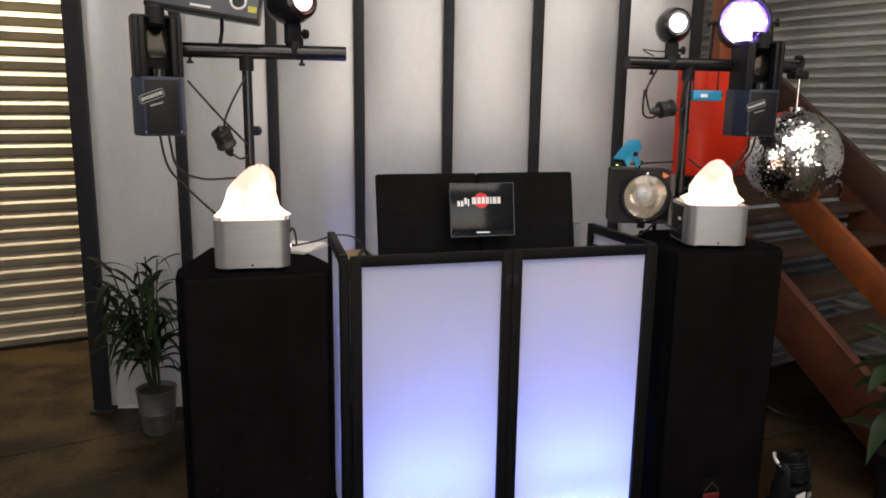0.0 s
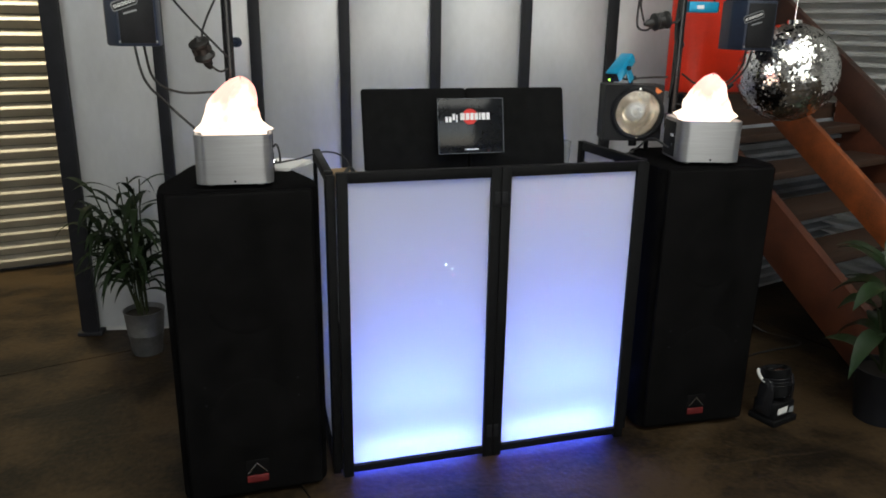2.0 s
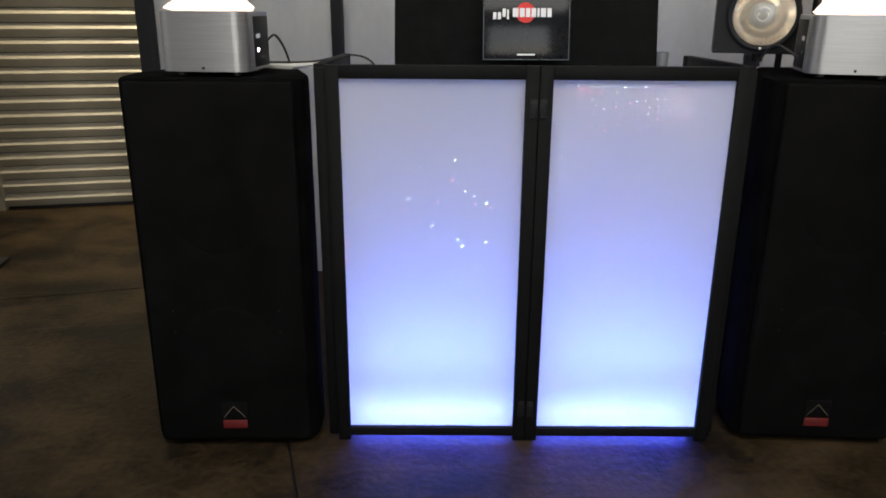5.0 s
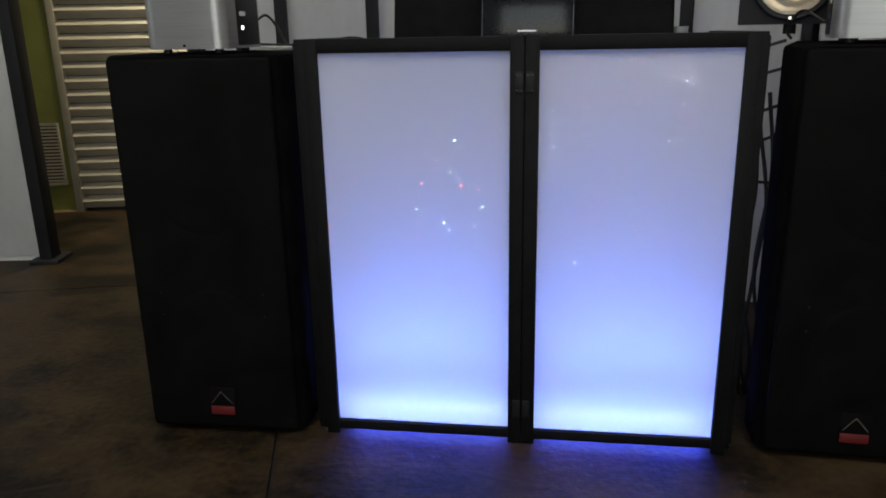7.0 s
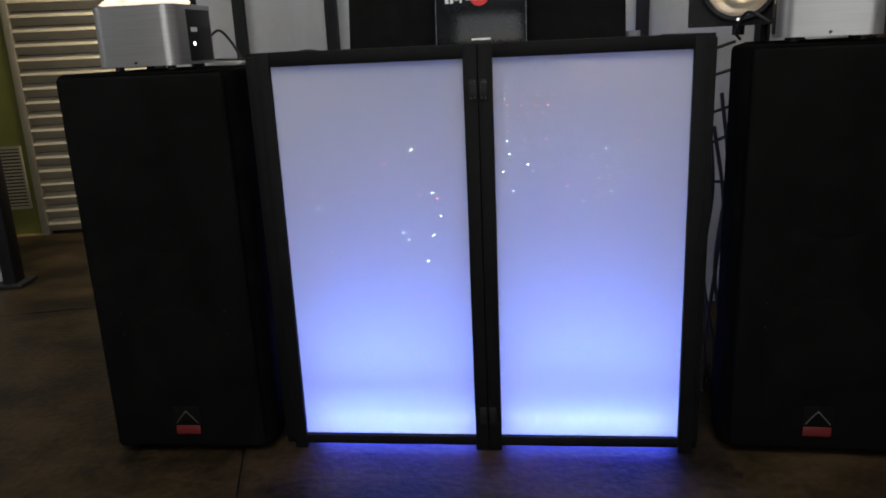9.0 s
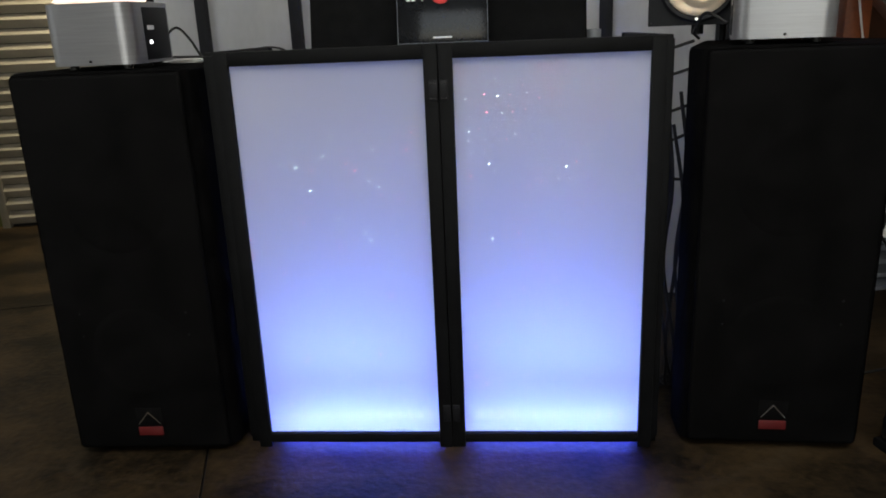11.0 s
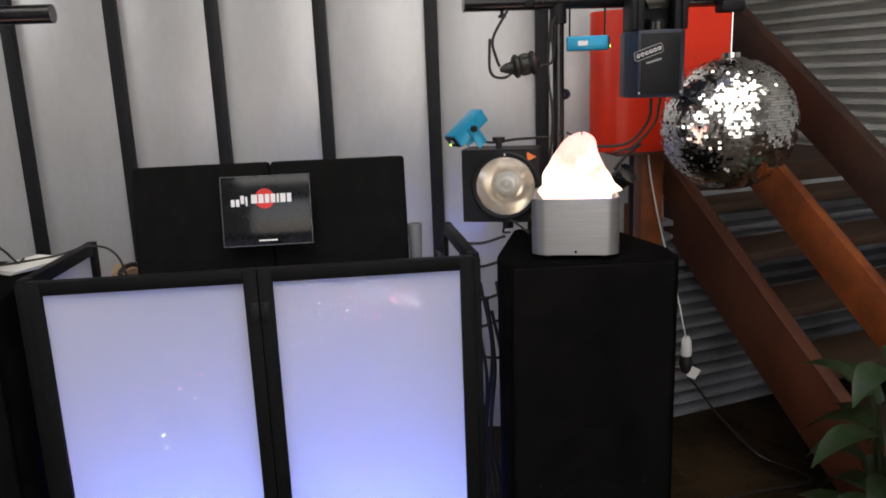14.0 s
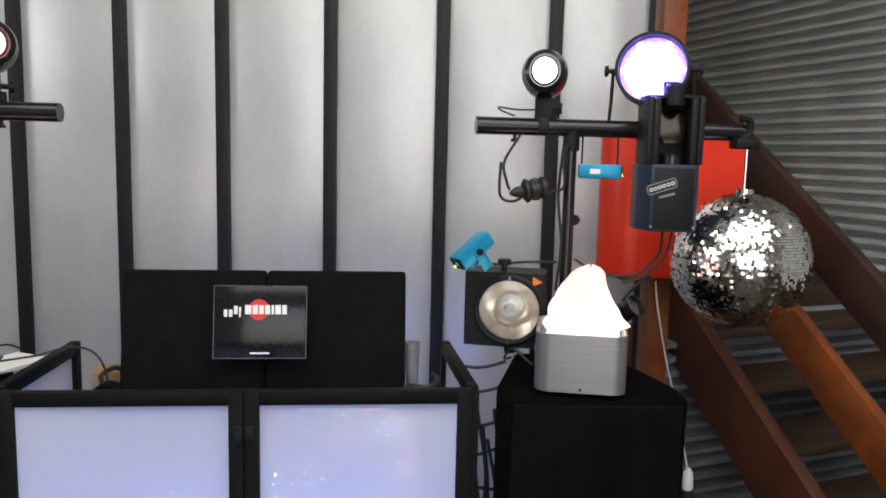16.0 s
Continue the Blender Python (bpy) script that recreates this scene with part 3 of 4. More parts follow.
for s in (-1, 1):
    x0, x1 = (-0.435, -0.0006) if s < 0 else (0.0006, 0.435)
    part("leaf", box(B(), x0, x1, 0, 0.03, 0.0, 0.455, 0.012, seg=3), M_FELT, lid)
part("hinge_strip", box(B(), -0.03, 0.03, 0.03, 0.034, 0.01, 0.445), M_FELT, lid)
card = thing("sign_card", pose(0.977, 2.905, 1.196, -10, 0, 0) @ Matrix.Diagonal((0.96, 1, 0.98, 1)), "black glossy card with white lettering and a red dot", "sign")
part("sheet", box(B(), -0.142, 0.142, -0.003, 0.003, 0, 0.22, 0.0015), M_CARD, card)
part("sleeve_edge", box(box(box(box(B(), -0.144, -0.142, -0.005, 0.002, 0, 0.222), 0.142, 0.144, -0.005, 0.002, 0, 0.222), -0.144, 0.144, -0.005, 0.002, 0.220, 0.222), -0.144, 0.144, -0.005, 0.002, -0.002, 0.0), M_GREYBOX, card)
part("red_dot", cyl(B(), (-0.004, -0.0045, 0.148), (-0.004, -0.003, 0.148), 0.032, 28), M_PRINTR, card)
bm = B()
x = -0.112
for w, h, d in ((0.011, 0.022, -0.008), (0.011, 0.022, -0.008), (0.011, 0.026, 0), (0.006, 0.03, -0.008), (0, 0, 0), (0.019, 0.028, 0), (0.016, 0.028, 0), (0.014, 0.028, 0), (0.015, 0.028, 0), (0.007, 0.028, 0), (0.017, 0.028, 0), (0.014, 0.028, 0)):
    if w:
        box(bm, x, x + w, -0.0062, -0.0048, 0.134 + d, 0.134 + d + h)
    x += w + (0.0045 if w else 0.008)
part("lettering", bm, M_PRINTW, card, "white block lettering")
part("small_print", box(B(), -0.03, 0.03, -0.0045, -0.0032, 0.012, 0.017), M_PRINTW, card)
bx = thing("carton", pose(0.47, 3.13, 1.0, 0, 0, 12), "small brown cardboard carton on the table", "box")
part("body", box(B(), -0.05, 0.07, -0.05, 0.06, 0, 0.10, 0.004), M_CARDBOARD, bx)
part("flap", box(B(), -0.05, 0.01, -0.056, -0.05, 0.03, 0.10, 0.002), M_CARDBOARD, bx)
hp = thing("headphones", pose(0.51, 2.97, 1.0), "black padded headphones on the table", "headphones")
part("ear_cushion", cyl(B(), (0, -0.03, 0.05), (0, 0.03, 0.05), 0.05, 20), M_FELT, hp)
part("headband", tube(B(), [(0, 0, 0.08), (-0.03, 0.04, 0.11), (0.0, 0.10, 0.12), (0.04, 0.14, 0.06)], 0.008), M_CABLE, hp)
cu = thing("plastic_cup", pose(1.445, 3.02, 1.0), "clear grey plastic cup on the table", "cup")
part("body", lathe(B(), [(0.018, 0.0), (0.024, 0.215), (0.021, 0.215), (0.016, 0.01)], 20), M_PLASTIC, cu)
dk = thing("cable_coil", pose(1.47, 2.93, 1.0), "black cable coil on the table", "cable")
part("coil", tube(B(), [(0.05 * math.cos(a * 0.7), 0.05 * math.sin(a * 0.7), 0.012 + 0.006 * a) for a in range(20)], 0.008), M_CABLE, dk)


# ---- loudspeakers ----
def speaker(m, label):
    t = thing("loudspeaker", m, label, "loudspeaker", "loudspeaker pair")
    prof = [(-0.235, 0.0), (0.235, 0.0), (0.262, 0.03), (0.262, 0.14), (0.16, 0.50), (-0.16, 0.50), (-0.262, 0.14), (-0.262, 0.03)]
    part("cabinet", prism(B(), prof, 0.012, 1.165, 0.018), M_CARPET, t)
    part("grille", box(B(), -0.238, 0.238, -0.014, 0.004, 0.022, 1.158, 0.013, seg=3), M_GRILLE, t)
    for x in (-0.15, 0.15):
        for y in (0.08, 0.42):
            part("foot", cyl(B(), (x * (1 if y < 0.2 else 0.8), y, 0), (x * (1 if y < 0.2 else 0.8), y, 0.014), 0.018, 14), M_CABLE, t)
    for x in (-0.16, 0.16):
        for z in (0.40, 0.47):
            part("grille_screw", cyl(B(), (x, -0.017, z), (x, -0.013, z), 0.003, 10), M_BLACK, t)
    for z, r in ((0.80, 0.15), (0.34, 0.15)):
        part("driver_dome", lathe(B(), [(r, 0.0), (r * 0.96, 0.0018), (r * 0.8, 0.0022), (r * 0.35, 0.0019), (r * 0.3, 0.0028), (0.0, 0.0035)], 36, pose(0, -0.0125, z, 90, 0, 0)), M_GRILLE, t)
    badge = part("badge", box(B(), -0.042, 0.042, -0.018, -0.013, 0.068, 0.16, 0.002), M_GRILLE, t, "badge with a red bar and a chrome chevron")
    part("red_bar", box(B(), -0.038, 0.038, -0.021, -0.017, 0.07, 0.098, 0.001), M_BADGE, badge)
    part("chevron", prism(B(), [(-0.034, 0.106), (-0.004, 0.142), (0.0, 0.144), (0.034, 0.106), (0.034, 0.111), (0.0, 0.150), (-0.004, 0.148), (-0.034, 0.111)], 0.018, 0.021, 0, Matrix(((1, 0, 0, 0), (0, 0, -1, 0), (0, 1, 0, 0), (0, 0, 0, 1)))), M_CHROME, badge)
    return t


sp = speaker(pose(0.055, 2.545, 0, 0, 0, 1), "tall black carpeted twin loudspeaker standing beside the facade")
copy_thing(sp, pose(1.925, 2.575, 0, 0, 0, -3))


# ---- flame lamps ----
def flame_lamp(m, seed, lean, tall, side=1):
    t = thing("flame_lamp", m, "brushed aluminium box lamp with glowing silk flame", "lamp", "flame lamps on the loudspeakers")
    bm = B()
    w, c = 0.125, 0.04

    def ring(half, r, z):
        out = []
        for cx, cy, a0 in ((half - r, half - r, 0), (-half + r, half - r, 90), (-half + r, -half + r, 180), (half - r, -half + r, 270)):
            for k in range(7):
                a = radians(a0 + 15 * k)
                out.append(bm.verts.new((cx + r * math.cos(a), cy + r * math.sin(a), z)))
        return out

    rows = [ring(w, c, 0.012), ring(w, c, 0.172), ring(w - 0.004, c - 0.004, 0.174), ring(w - 0.008, c - 0.006, 0.172), ring(w - 0.008, c - 0.006, 0.10)]
    for a, d in zip(rows, rows[1:]):
        for i in range(len(a)):
            bm.faces.new((a[i], a[(i + 1) % len(a)], d[(i + 1) % len(a)], d[i]))
    bm.faces.new(rows[0][::-1]), bm.faces.new(rows[-1])
    part("housing", bm, M_ALU, t)
    for x in (-0.08, 0.08):
        for y in (-0.08, 0.08):
            part("foot", cyl(B(), (x, y, 0), (x, y, 0.014), 0.012, 12), M_CABLE, t)
    ctl = part("control_panel", box(B(), w - 0.006, w + 0.002, -0.05, 0.085, 0.02, 0.16, 0.002, m=Matrix.Diagonal((side, 1, 1, 1))), M_BLACK, t, "black plastic control panel")
    part("switch", box(B(), w + 0.002, w + 0.004, -0.027, -0.018, 0.063, 0.072, m=Matrix.Diagonal((side, 1, 1, 1))), M_HOT if side > 0 else M_PLASTIC, ctl)
    part("label_mark", box(B(), w + 0.002, w + 0.0032, -0.035, 0.0, 0.10, 0.112, m=Matrix.Diagonal((side, 1, 1, 1))), M_PRINTW, ctl)
    part("screw", cyl(B(), (0, -w - 0.002, 0.022), (0, -w + 0.001, 0.022), 0.004, 10), M_TUBE, t)
    rnd = random.Random(seed)
    ph = [rnd.uniform(0, 6.28) for _ in range(6)]
    bm, seg, rows = B(), 40, []
    for j in range(22):
        f = j / 21
        r0 = 0.106 * (1 - f ** 3) ** 0.5 * (1 - 0.25 * f) * (0.95 + 0.22 * math.exp(-((f - 0.24) / 0.07) ** 2)) if f < 1 else 0.004
        cx, cy = lean * f * f * 0.12 + 0.009 * math.sin(7 * f + ph[0]) * f, 0.012 * math.sin(6 * f + ph[1]) * f
        row = []
        for i in range(seg):
            a = 2 * math.pi * i / seg
            r = r0 * (1 + 0.13 * math.sin(3 * a + ph[2] + 4 * f) + 0.09 * math.sin(5 * a + ph[3] - 6 * f) + 0.06 * math.sin(11 * a + ph[4] + 9 * f) + 0.05 * math.sin(13 * f + ph[5] + 2 * a))
            if f < 0.22:
                r = min(r, 0.108)
            row.append(bm.verts.new((cx + r * math.cos(a), cy + r * math.sin(a), 0.13 + tall * (f + 0.04 * f * math.sin(2 * a + ph[2])))))
        rows.append(row)
    for a, d in zip(rows, rows[1:]):
        for i in range(seg):
            bm.faces.new((a[i], a[(i + 1) % seg], d[(i + 1) % seg], d[i]))
    bm.faces.new(rows[0][::-1]), bm.faces.new(rows[-1])
    part("silk_flame", bm, M_SILK, t, "billowing silk with warm light painted in, redder towards the top")
    return t


flame_lamp(pose(0.052, 2.685, 1.167, 0, 0, -4), 3, 0.2, 0.215)
flame_lamp(pose(1.908, 2.715, 1.167, 0, 0, -14), 8, 0.1, 0.215, -1)
pap = thing("paper_sheet", pose(0.235, 2.93, 1.167, 0, 0, -35), "white paper sheets on the loudspeaker", "paper")
for k in range(3):
    part("sheet", box(B(), -0.07, 0.07, -0.10, 0.10, 0.004 * k, 0.004 * k + 0.002, m=pose(0, 0, 0, 0, 0, 4 * k)), M_PAPER, pap)


# ---- light stands ----
def tee_stand(m, left, right, label):
    t = thing("light_stand", m, label, "light stand", "light stands")
    part("pole", cyl(cyl(B(), (0, 0, 0.02), (0, 0, 1.3), 0.0215, 20), (0, 0, 1.3), (0, 0, 1.885), 0.0185, 20), M_TUBE, t)
    part("collar", cyl(B(), (0, 0, 1.27), (0, 0, 1.33), 0.029, 20), M_BLACK, t)
    part("crossbar", cyl(cyl(B(), (left, 0, 1.91), (right, 0, 1.91), 0.027, 24), (left - 0.002, 0, 1.91), (left + 0.003, 0, 1.91), 0.0285, 24), M_TUBE, t)
    part("socket", cyl(B(), (0, 0, 1.84), (0, 0, 1.90), 0.026, 20), M_BLACK, t)
    part("pole_knob", cyl(cyl(B(), (0.012, 0.012, 1.62), (0.024, 0.026, 1.62), 0.008, 10), (0.024, 0.026, 1.62), (0.034, 0.038, 1.62), 0.018, 14), M_NAVY, t)
    for a in (90, 210, 330):
        c, s = math.cos(radians(a)), math.sin(radians(a))
        part("leg", cyl(B(), (0.02 * c, 0.02 * s, 0.35), (0.24 * c, 0.24 * s, 0.012), 0.012, 12), M_TUBE, t)
    for x in (left * 0.6, right * 0.55):
        part("wing_nut", box(cyl(B(), (x, 0, 1.865), (x, 0, 1.885), 0.006, 10), x - 0.012, x + 0.012, -0.002, 0.002, 1.862, 1.872, 0.001), M_BLACK, t)
    return t


tee_stand(pose(1.925, 2.97, 0, 0, 0, 1), -0.30, 0.565, "black steel T-bar light stand carrying effect lights")
tee_stand(pose(0.055, 2.94, 0, 0, 0, -2), -0.33, 0.365, "black steel T-bar light stand carrying effect lights")


def scanner(m):
    """A mirror scanner that hangs on end: body below, mirror head above."""
    t = thing("mirror_scanner", m, "dark blue-grey mirror scanner light hanging on end", "stage light", "mirror scanners")
    part("body", prism(B(), [(-0.105, 0.02), (-0.075, -0.06), (0.075, -0.06), (0.105, 0.02), (0.10, 0.12), (-0.10, 0.12)], 0.0, 0.20, 0.006), M_NAVY, t)
    part("front_plate", box(B(), -0.066, 0.066, -0.066, -0.058, 0.01, 0.19, 0.003), M_BLACK, t)
    for x in (-0.07, 0.07):
        part("corner_bolt", cyl(B(), (x, -0.064, 0.015), (x, -0.058, 0.015), 0.004, 10), M_PLASTIC, t)
    for s in (-1, 1):
        part("yoke_arm", box(B(), 0.084 * s - 0.010, 0.084 * s + 0.010, -0.045, 0.11, 0.20, 0.40, 0.004), M_BLACK, t)
        part("cheek", box(B(), 0.062 * s - 0.0115, 0.062 * s + 0.0115, -0.040, 0.04, 0.20, 0.395, 0.004), M_BLACK, t)
    part("back_plate", box(B(), -0.074, 0.074, 0.04, 0.11, 0.20, 0.40, 0.004), M_BLACK, t)
    part("lens_tube", cyl(B(), (0, -0.004, 0.20), (0, -0.004, 0.225), 0.034, 20), M_TUBE, t)
    part("lens_ring", lathe(B(), [(0.036, 0.0), (0.036, 0.008), (0.026, 0.008), (0.026, 0.0)], 20, pose(0, -0.004, 0.225)), M_BLACK, t)
    part("mirror", prism(B(), [(-0.030, -0.055), (0.030, -0.055), (0.046, -0.02), (0.046, 0.02), (0.030, 0.055), (-0.030, 0.055), (-0.046, 0.02), (-0.046, -0.02)], -0.003, 0.003, 0.001, pose(0, 0.005, 0.315, 72, 0, 0)), M_TINTMIR, t)
    part("motor", cyl(B(), (0, 0.0, 0.375), (0, 0.0, 0.43), 0.036, 20), M_BLACK, t)
    part("motor_cap", cyl(B(), (0, 0.0, 0.43), (0, 0.0, 0.44), 0.028, 20), M_CABLE, t)
    part("top_bridge", box(B(), -0.094, 0.094, -0.02, 0.11, 0.395, 0.405, 0.003), M_BLACK, t)
    lb = part("maker_mark", prism(B(), [(-0.050, 0.132), (-0.044, 0.126), (0.044, 0.126), (0.050, 0.132), (0.050, 0.150), (0.044, 0.156), (-0.044, 0.156), (-0.050, 0.150)], 0.066, 0.0672, 0, pose(0, 0, 0, 0, -17, 0) @ Matrix(((1, 0, 0, 0), (0, 0, -1, 0), (0, 1, 0, 0), (0, 0, 0, 1)))), M_PLASTIC, t, "slanted pale maker's mark")
    part("mark_ground", prism(B(), [(-0.047, 0.134), (-0.043, 0.129), (0.043, 0.129), (0.047, 0.134), (0.047, 0.148), (0.043, 0.153), (-0.043, 0.153), (-0.047, 0.148)], 0.0672, 0.0680, 0, pose(0, 0, 0, 0, -17, 0) @ Matrix(((1, 0, 0, 0), (0, 0, -1, 0), (0, 1, 0, 0), (0, 0, 0, 1)))), M_BLACK, lb)
    for k in range(6):
        part("mark", lathe(B(), [(0.0058, 0.0), (0.0058, 0.0008), (0.0034, 0.0008), (0.0034, 0.0), (0.0058, 0.0)], 10, pose(0, 0, 0, 0, -17, 0) @ pose(-0.036 + 0.0145 * k, -0.068, 0.141, 90, 0, 0), False), M_PRINTW, lb)
    part("small_mark", box(B(), -0.022, 0.03, -0.068, -0.066, 0.108, 0.114, m=pose(0, 0, 0, 0, -14, 0)), M_PLASTIC, t)
    part("clamp", box(B(), -0.025, 0.025, 0.04, 0.13, 0.38, 0.45, 0.006), M_BLACK, t)
    return t


scan_r = scanner(pose(2.204, 2.86, 1.605, 0, 0, -8) @ Matrix.Diagonal((0.89, 0.95, 1, 1)))
copy_thing(scan_r, pose(-0.242, 2.83, 1.61, 0, 0, 12) @ Matrix.Diagonal((0.93, 0.95, 1, 1)))


def beam_head(m, lens):
    t = thing("pinspot_light", m, "round black pinspot light clamped on the bar", "stage light", "pinspot lights")
    part("housing", lathe(B(), [(0.03, -0.10), (0.055, -0.09), (0.075, -0.04), (0.078, 0.02), (0.066, 0.065), (0.052, 0.074), (0.046, 0.066), (0.0, 0.066)], 28, pose(0, 0, 0.178, 85, 0, 0)), M_TUBE, t)
    part("lens", cyl(B(), (0, -0.066, 0.184), (0, -0.070, 0.184), 0.040, 28), lens, t, "glowing lens")
    part("bracket", box(B(), -0.03, 0.03, -0.015, 0.015, 0.03, 0.105, 0.005), M_BLACK, t)
    part("clamp_hook", box(B(), -0.02, 0.02, -0.03, 0.03, -0.01, 0.04, 0.008), M_BLACK, t)
    part("knob", cyl(cyl(B(), (0.03, 0, 0.07), (0.05, 0, 0.07), 0.008, 12), (0.05, 0, 0.07), (0.062, 0, 0.07), 0.018, 14), M_BLACK, t)
    part("bolt", cyl(B(), (0.035, 0, 0.02), (0.035, 0, 0.055), 0.010, 10), M_BLACK, t)
    return t


beam_head(pose(1.832, 2.965, 1.90, 0, 0, -14) @ Matrix.Diagonal((0.9, 0.9, 0.95, 1)), M_HOT)
beam_head(pose(0.225, 2.935, 1.91, 0, 0, 30), M_HOTRED)

# LED par can
par = thing("led_par_can", pose(2.170, 2.955, 1.916, 0, 0, -26) @ Matrix.Diagonal((0.95, 0.95, 0.95, 1)), "black LED par can shining violet white", "stage light")
PM = pose(0, -0.01, 0.185, 82, 0, 0)
part("can", lathe(B(), [(0.05, -0.16), (0.095, -0.13), (0.118, -0.02), (0.118, 0.035), (0.108, 0.035), (0.106, 0.0), (0.0, 0.0)], 36, PM), M_BLACK, par)
led = mesh_of("led", lathe(B(), [(0.0140, 0.0), (0.0130, 0.010), (0.006, 0.014), (0.0, 0.015)], 12), M_UV)
for q in range(-3, 4):
    for r in range(-3, 4):
        if abs(q + r) <= 3:
            ob = part("led", led, None, par)
            ob.matrix_basis = PM @ Matrix.Translation((0.0295 * (q + r / 2), 0.0295 * r * 0.866, 0.001))
part("led_plate", cyl(B(), PM @ Vector((0, 0, 0.0005)), PM @ Vector((0, 0, 0.002)), 0.105, 36), M_UVPLATE, par, "violet lit lens plate")
lamp("par_can_beam", "SPOT", look((2.170, 2.895, 2.085), (2.0, 1.2, 1.75)), 20, (0.28, 0.16, 1.0), r=0.09, cone=150, blend=0.6)
part("yoke", tube(B(), [(-0.128, 0.0, 0.19), (-0.13, 0.0, 0.10), (-0.128, 0.0, 0.0), (-0.06, 0.0, -0.005), (0, 0.0, 0.0), (0.128, 0, 0.0), (0.13, 0, 0.1), (0.128, 0, 0.19)], 0.006), M_BLACK, par)
for s in (-1, 1):
    part("yoke_knob", cyl(cyl(B(), (0.115 * s, 0, 0.185), (0.145 * s, 0, 0.185), 0.008, 10), (0.145 * s, 0, 0.185), (0.155 * s, 0, 0.185), 0.018, 14), M_BLACK, par)
part("clamp", box(B(), -0.022, 0.022, -0.03, 0.03, -0.03, 0.02, 0.006), M_BLACK, par)

# blue laser boxes
def laser(m, bracket):
    t = thing("laser_projector", m, "small bright blue metal laser projector", "laser", "blue laser projectors")
    part("body", box(B(), -0.03, 0.03, -0.065, 0.065, 0.0, 0.045, 0.005), M_BLUE, t)
    part("front_plate", box(B(), -0.027, 0.027, -0.069, -0.064, 0.004, 0.041, 0.002), M_BLACK, t)
    part("aperture", cyl(B(), (0.008, -0.071, 0.026), (0.008, -0.068, 0.026), 0.008, 14), M_CHROME, t)
    part("indicator", cyl(B(), (-0.016, -0.072, 0.012), (-0.016, -0.068, 0.012), 0.004, 10), M_GREENGLOW, t)
    for s in (-1, 1):
        if bracket:
            part("bracket", box(B(), 0.032 * s - 0.0015, 0.032 * s + 0.0015, -0.018, 0.018, -0.045, 0.03, 0.001), M_BLUE, t)
            part("bracket_knob", cyl(B(), (0.034 * s, 0, 0.02), (0.044 * s, 0, 0.02), 0.010, 14), M_BLACK, t)
        else:
            part("hanger", box(B(), -0.002, 0.002, 0.055 * s - 0.003, 0.055 * s + 0.003, 0.04, 0.15, 0.001), M_BLACK, t)
    part("label", box(B(), -0.0315, -0.0302, 0.0, 0.03, 0.015, 0.03), M_PRINTW, t)
    return t


laser(Matrix.Translation((1.625, 2.90, 1.515)) @ Vector((-0.72, -0.36, -0.60)).to_track_quat("-Y", "Z").to_matrix().to_4x4(), True)
laser(pose(2.02, 2.975, 1.755, 0, 0, 78), False)

# strobe-like flood lamp
fl = thing("flood_lamp", pose(1.728, 2.96, 1.215, 0, 0, -17) @ Matrix.Diagonal((0.9, 0.9, 0.9, 1)), "square black flood lamp with a round glass lens", "stage light")
bm = box(box(box(box(box(B(), -0.14, 0.14, 0.10, 0.16, 0.0, 0.265, 0.008), -0.14, -0.132, 0.002, 0.10, 0.0, 0.265), 0.132, 0.14, 0.002, 0.10, 0.0, 0.265), -0.132, 0.132, 0.002, 0.10, 0.0, 0.008), -0.132, 0.132, 0.002, 0.10, 0.257, 0.265)
hole = []
for k in range(40):
    c_, s_ = math.cos(math.pi * k / 20), math.sin(math.pi * k / 20)
    far = min((0.12 if c_ > 0 else 0.16) / max(abs(c_), 1e-6), (0.13 if s_ > 0 else 0.135) / max(abs(s_), 1e-6))
    hole.append((bm.verts.new((0.02 + 0.108 * c_, 0.0, 0.135 + 0.108 * s_)), bm.verts.new((0.02 + far * c_, 0.0, 0.135 + far * s_))))
for k in range(40):
    p, q = hole[k], hole[(k + 1) % 40]
    bm.faces.new((p[0], p[1], q[1], q[0]))
part("housing", bm, M_BLACK, fl)
FM = pose(0.02, -0.002, 0.135, 90, 0, 0)
part("lens_ring", lathe(B(), [(0.124, -0.004), (0.126, 0.012), (0.118, 0.018), (0.108, 0.016), (0.106, 0.0), (0.124, -0.004)], 40, FM, False), M_BLACK, fl)
part("reflector", lathe(B(), [(0.107 * (k / 9), -0.078 + 0.082 * (k / 9) ** 2 + (0.0012 if k % 2 else -0.0012)) for k in range(9, -1, -1)], 22, FM, False), M_REFL, fl)
# a coiled glass flash tube on a small base
coil = [FM @ Vector((0.024 * math.cos(0.6 * k), 0.024 * math.sin(0.6 * k), -0.058 + 0.0022 * k)) for k in range(26)]
part("flash_tube", tube(B(), [tuple(p) for p in coil], 0.0055, 10, 3), M_PRINTW, fl, "coiled frosted glass tube")
part("tube_base", lathe(B(), [(0.046, -0.074), (0.046, -0.060), (0.038, -0.056), (0.0, -0.056)], 20, FM), M_PAPER, fl, "white ceramic base")
for k in range(2):
    part("electrode", cyl(B(), FM @ Vector((0.016 - 0.032 * k, 0.004, -0.058)), FM @ Vector((0.016 - 0.032 * k, 0.004, -0.004)), 0.003, 8), M_CHROME, fl)
part("glass", lathe(B(), [(0.107, 0.012), (0.085, 0.024), (0.05, 0.033), (0.0, 0.037), (0.0, 0.034), (0.05, 0.030), (0.085, 0.021), (0.105, 0.010), (0.107, 0.012)], 40, FM, False), M_GLASS, fl, "domed clear glass").visible_shadow = False
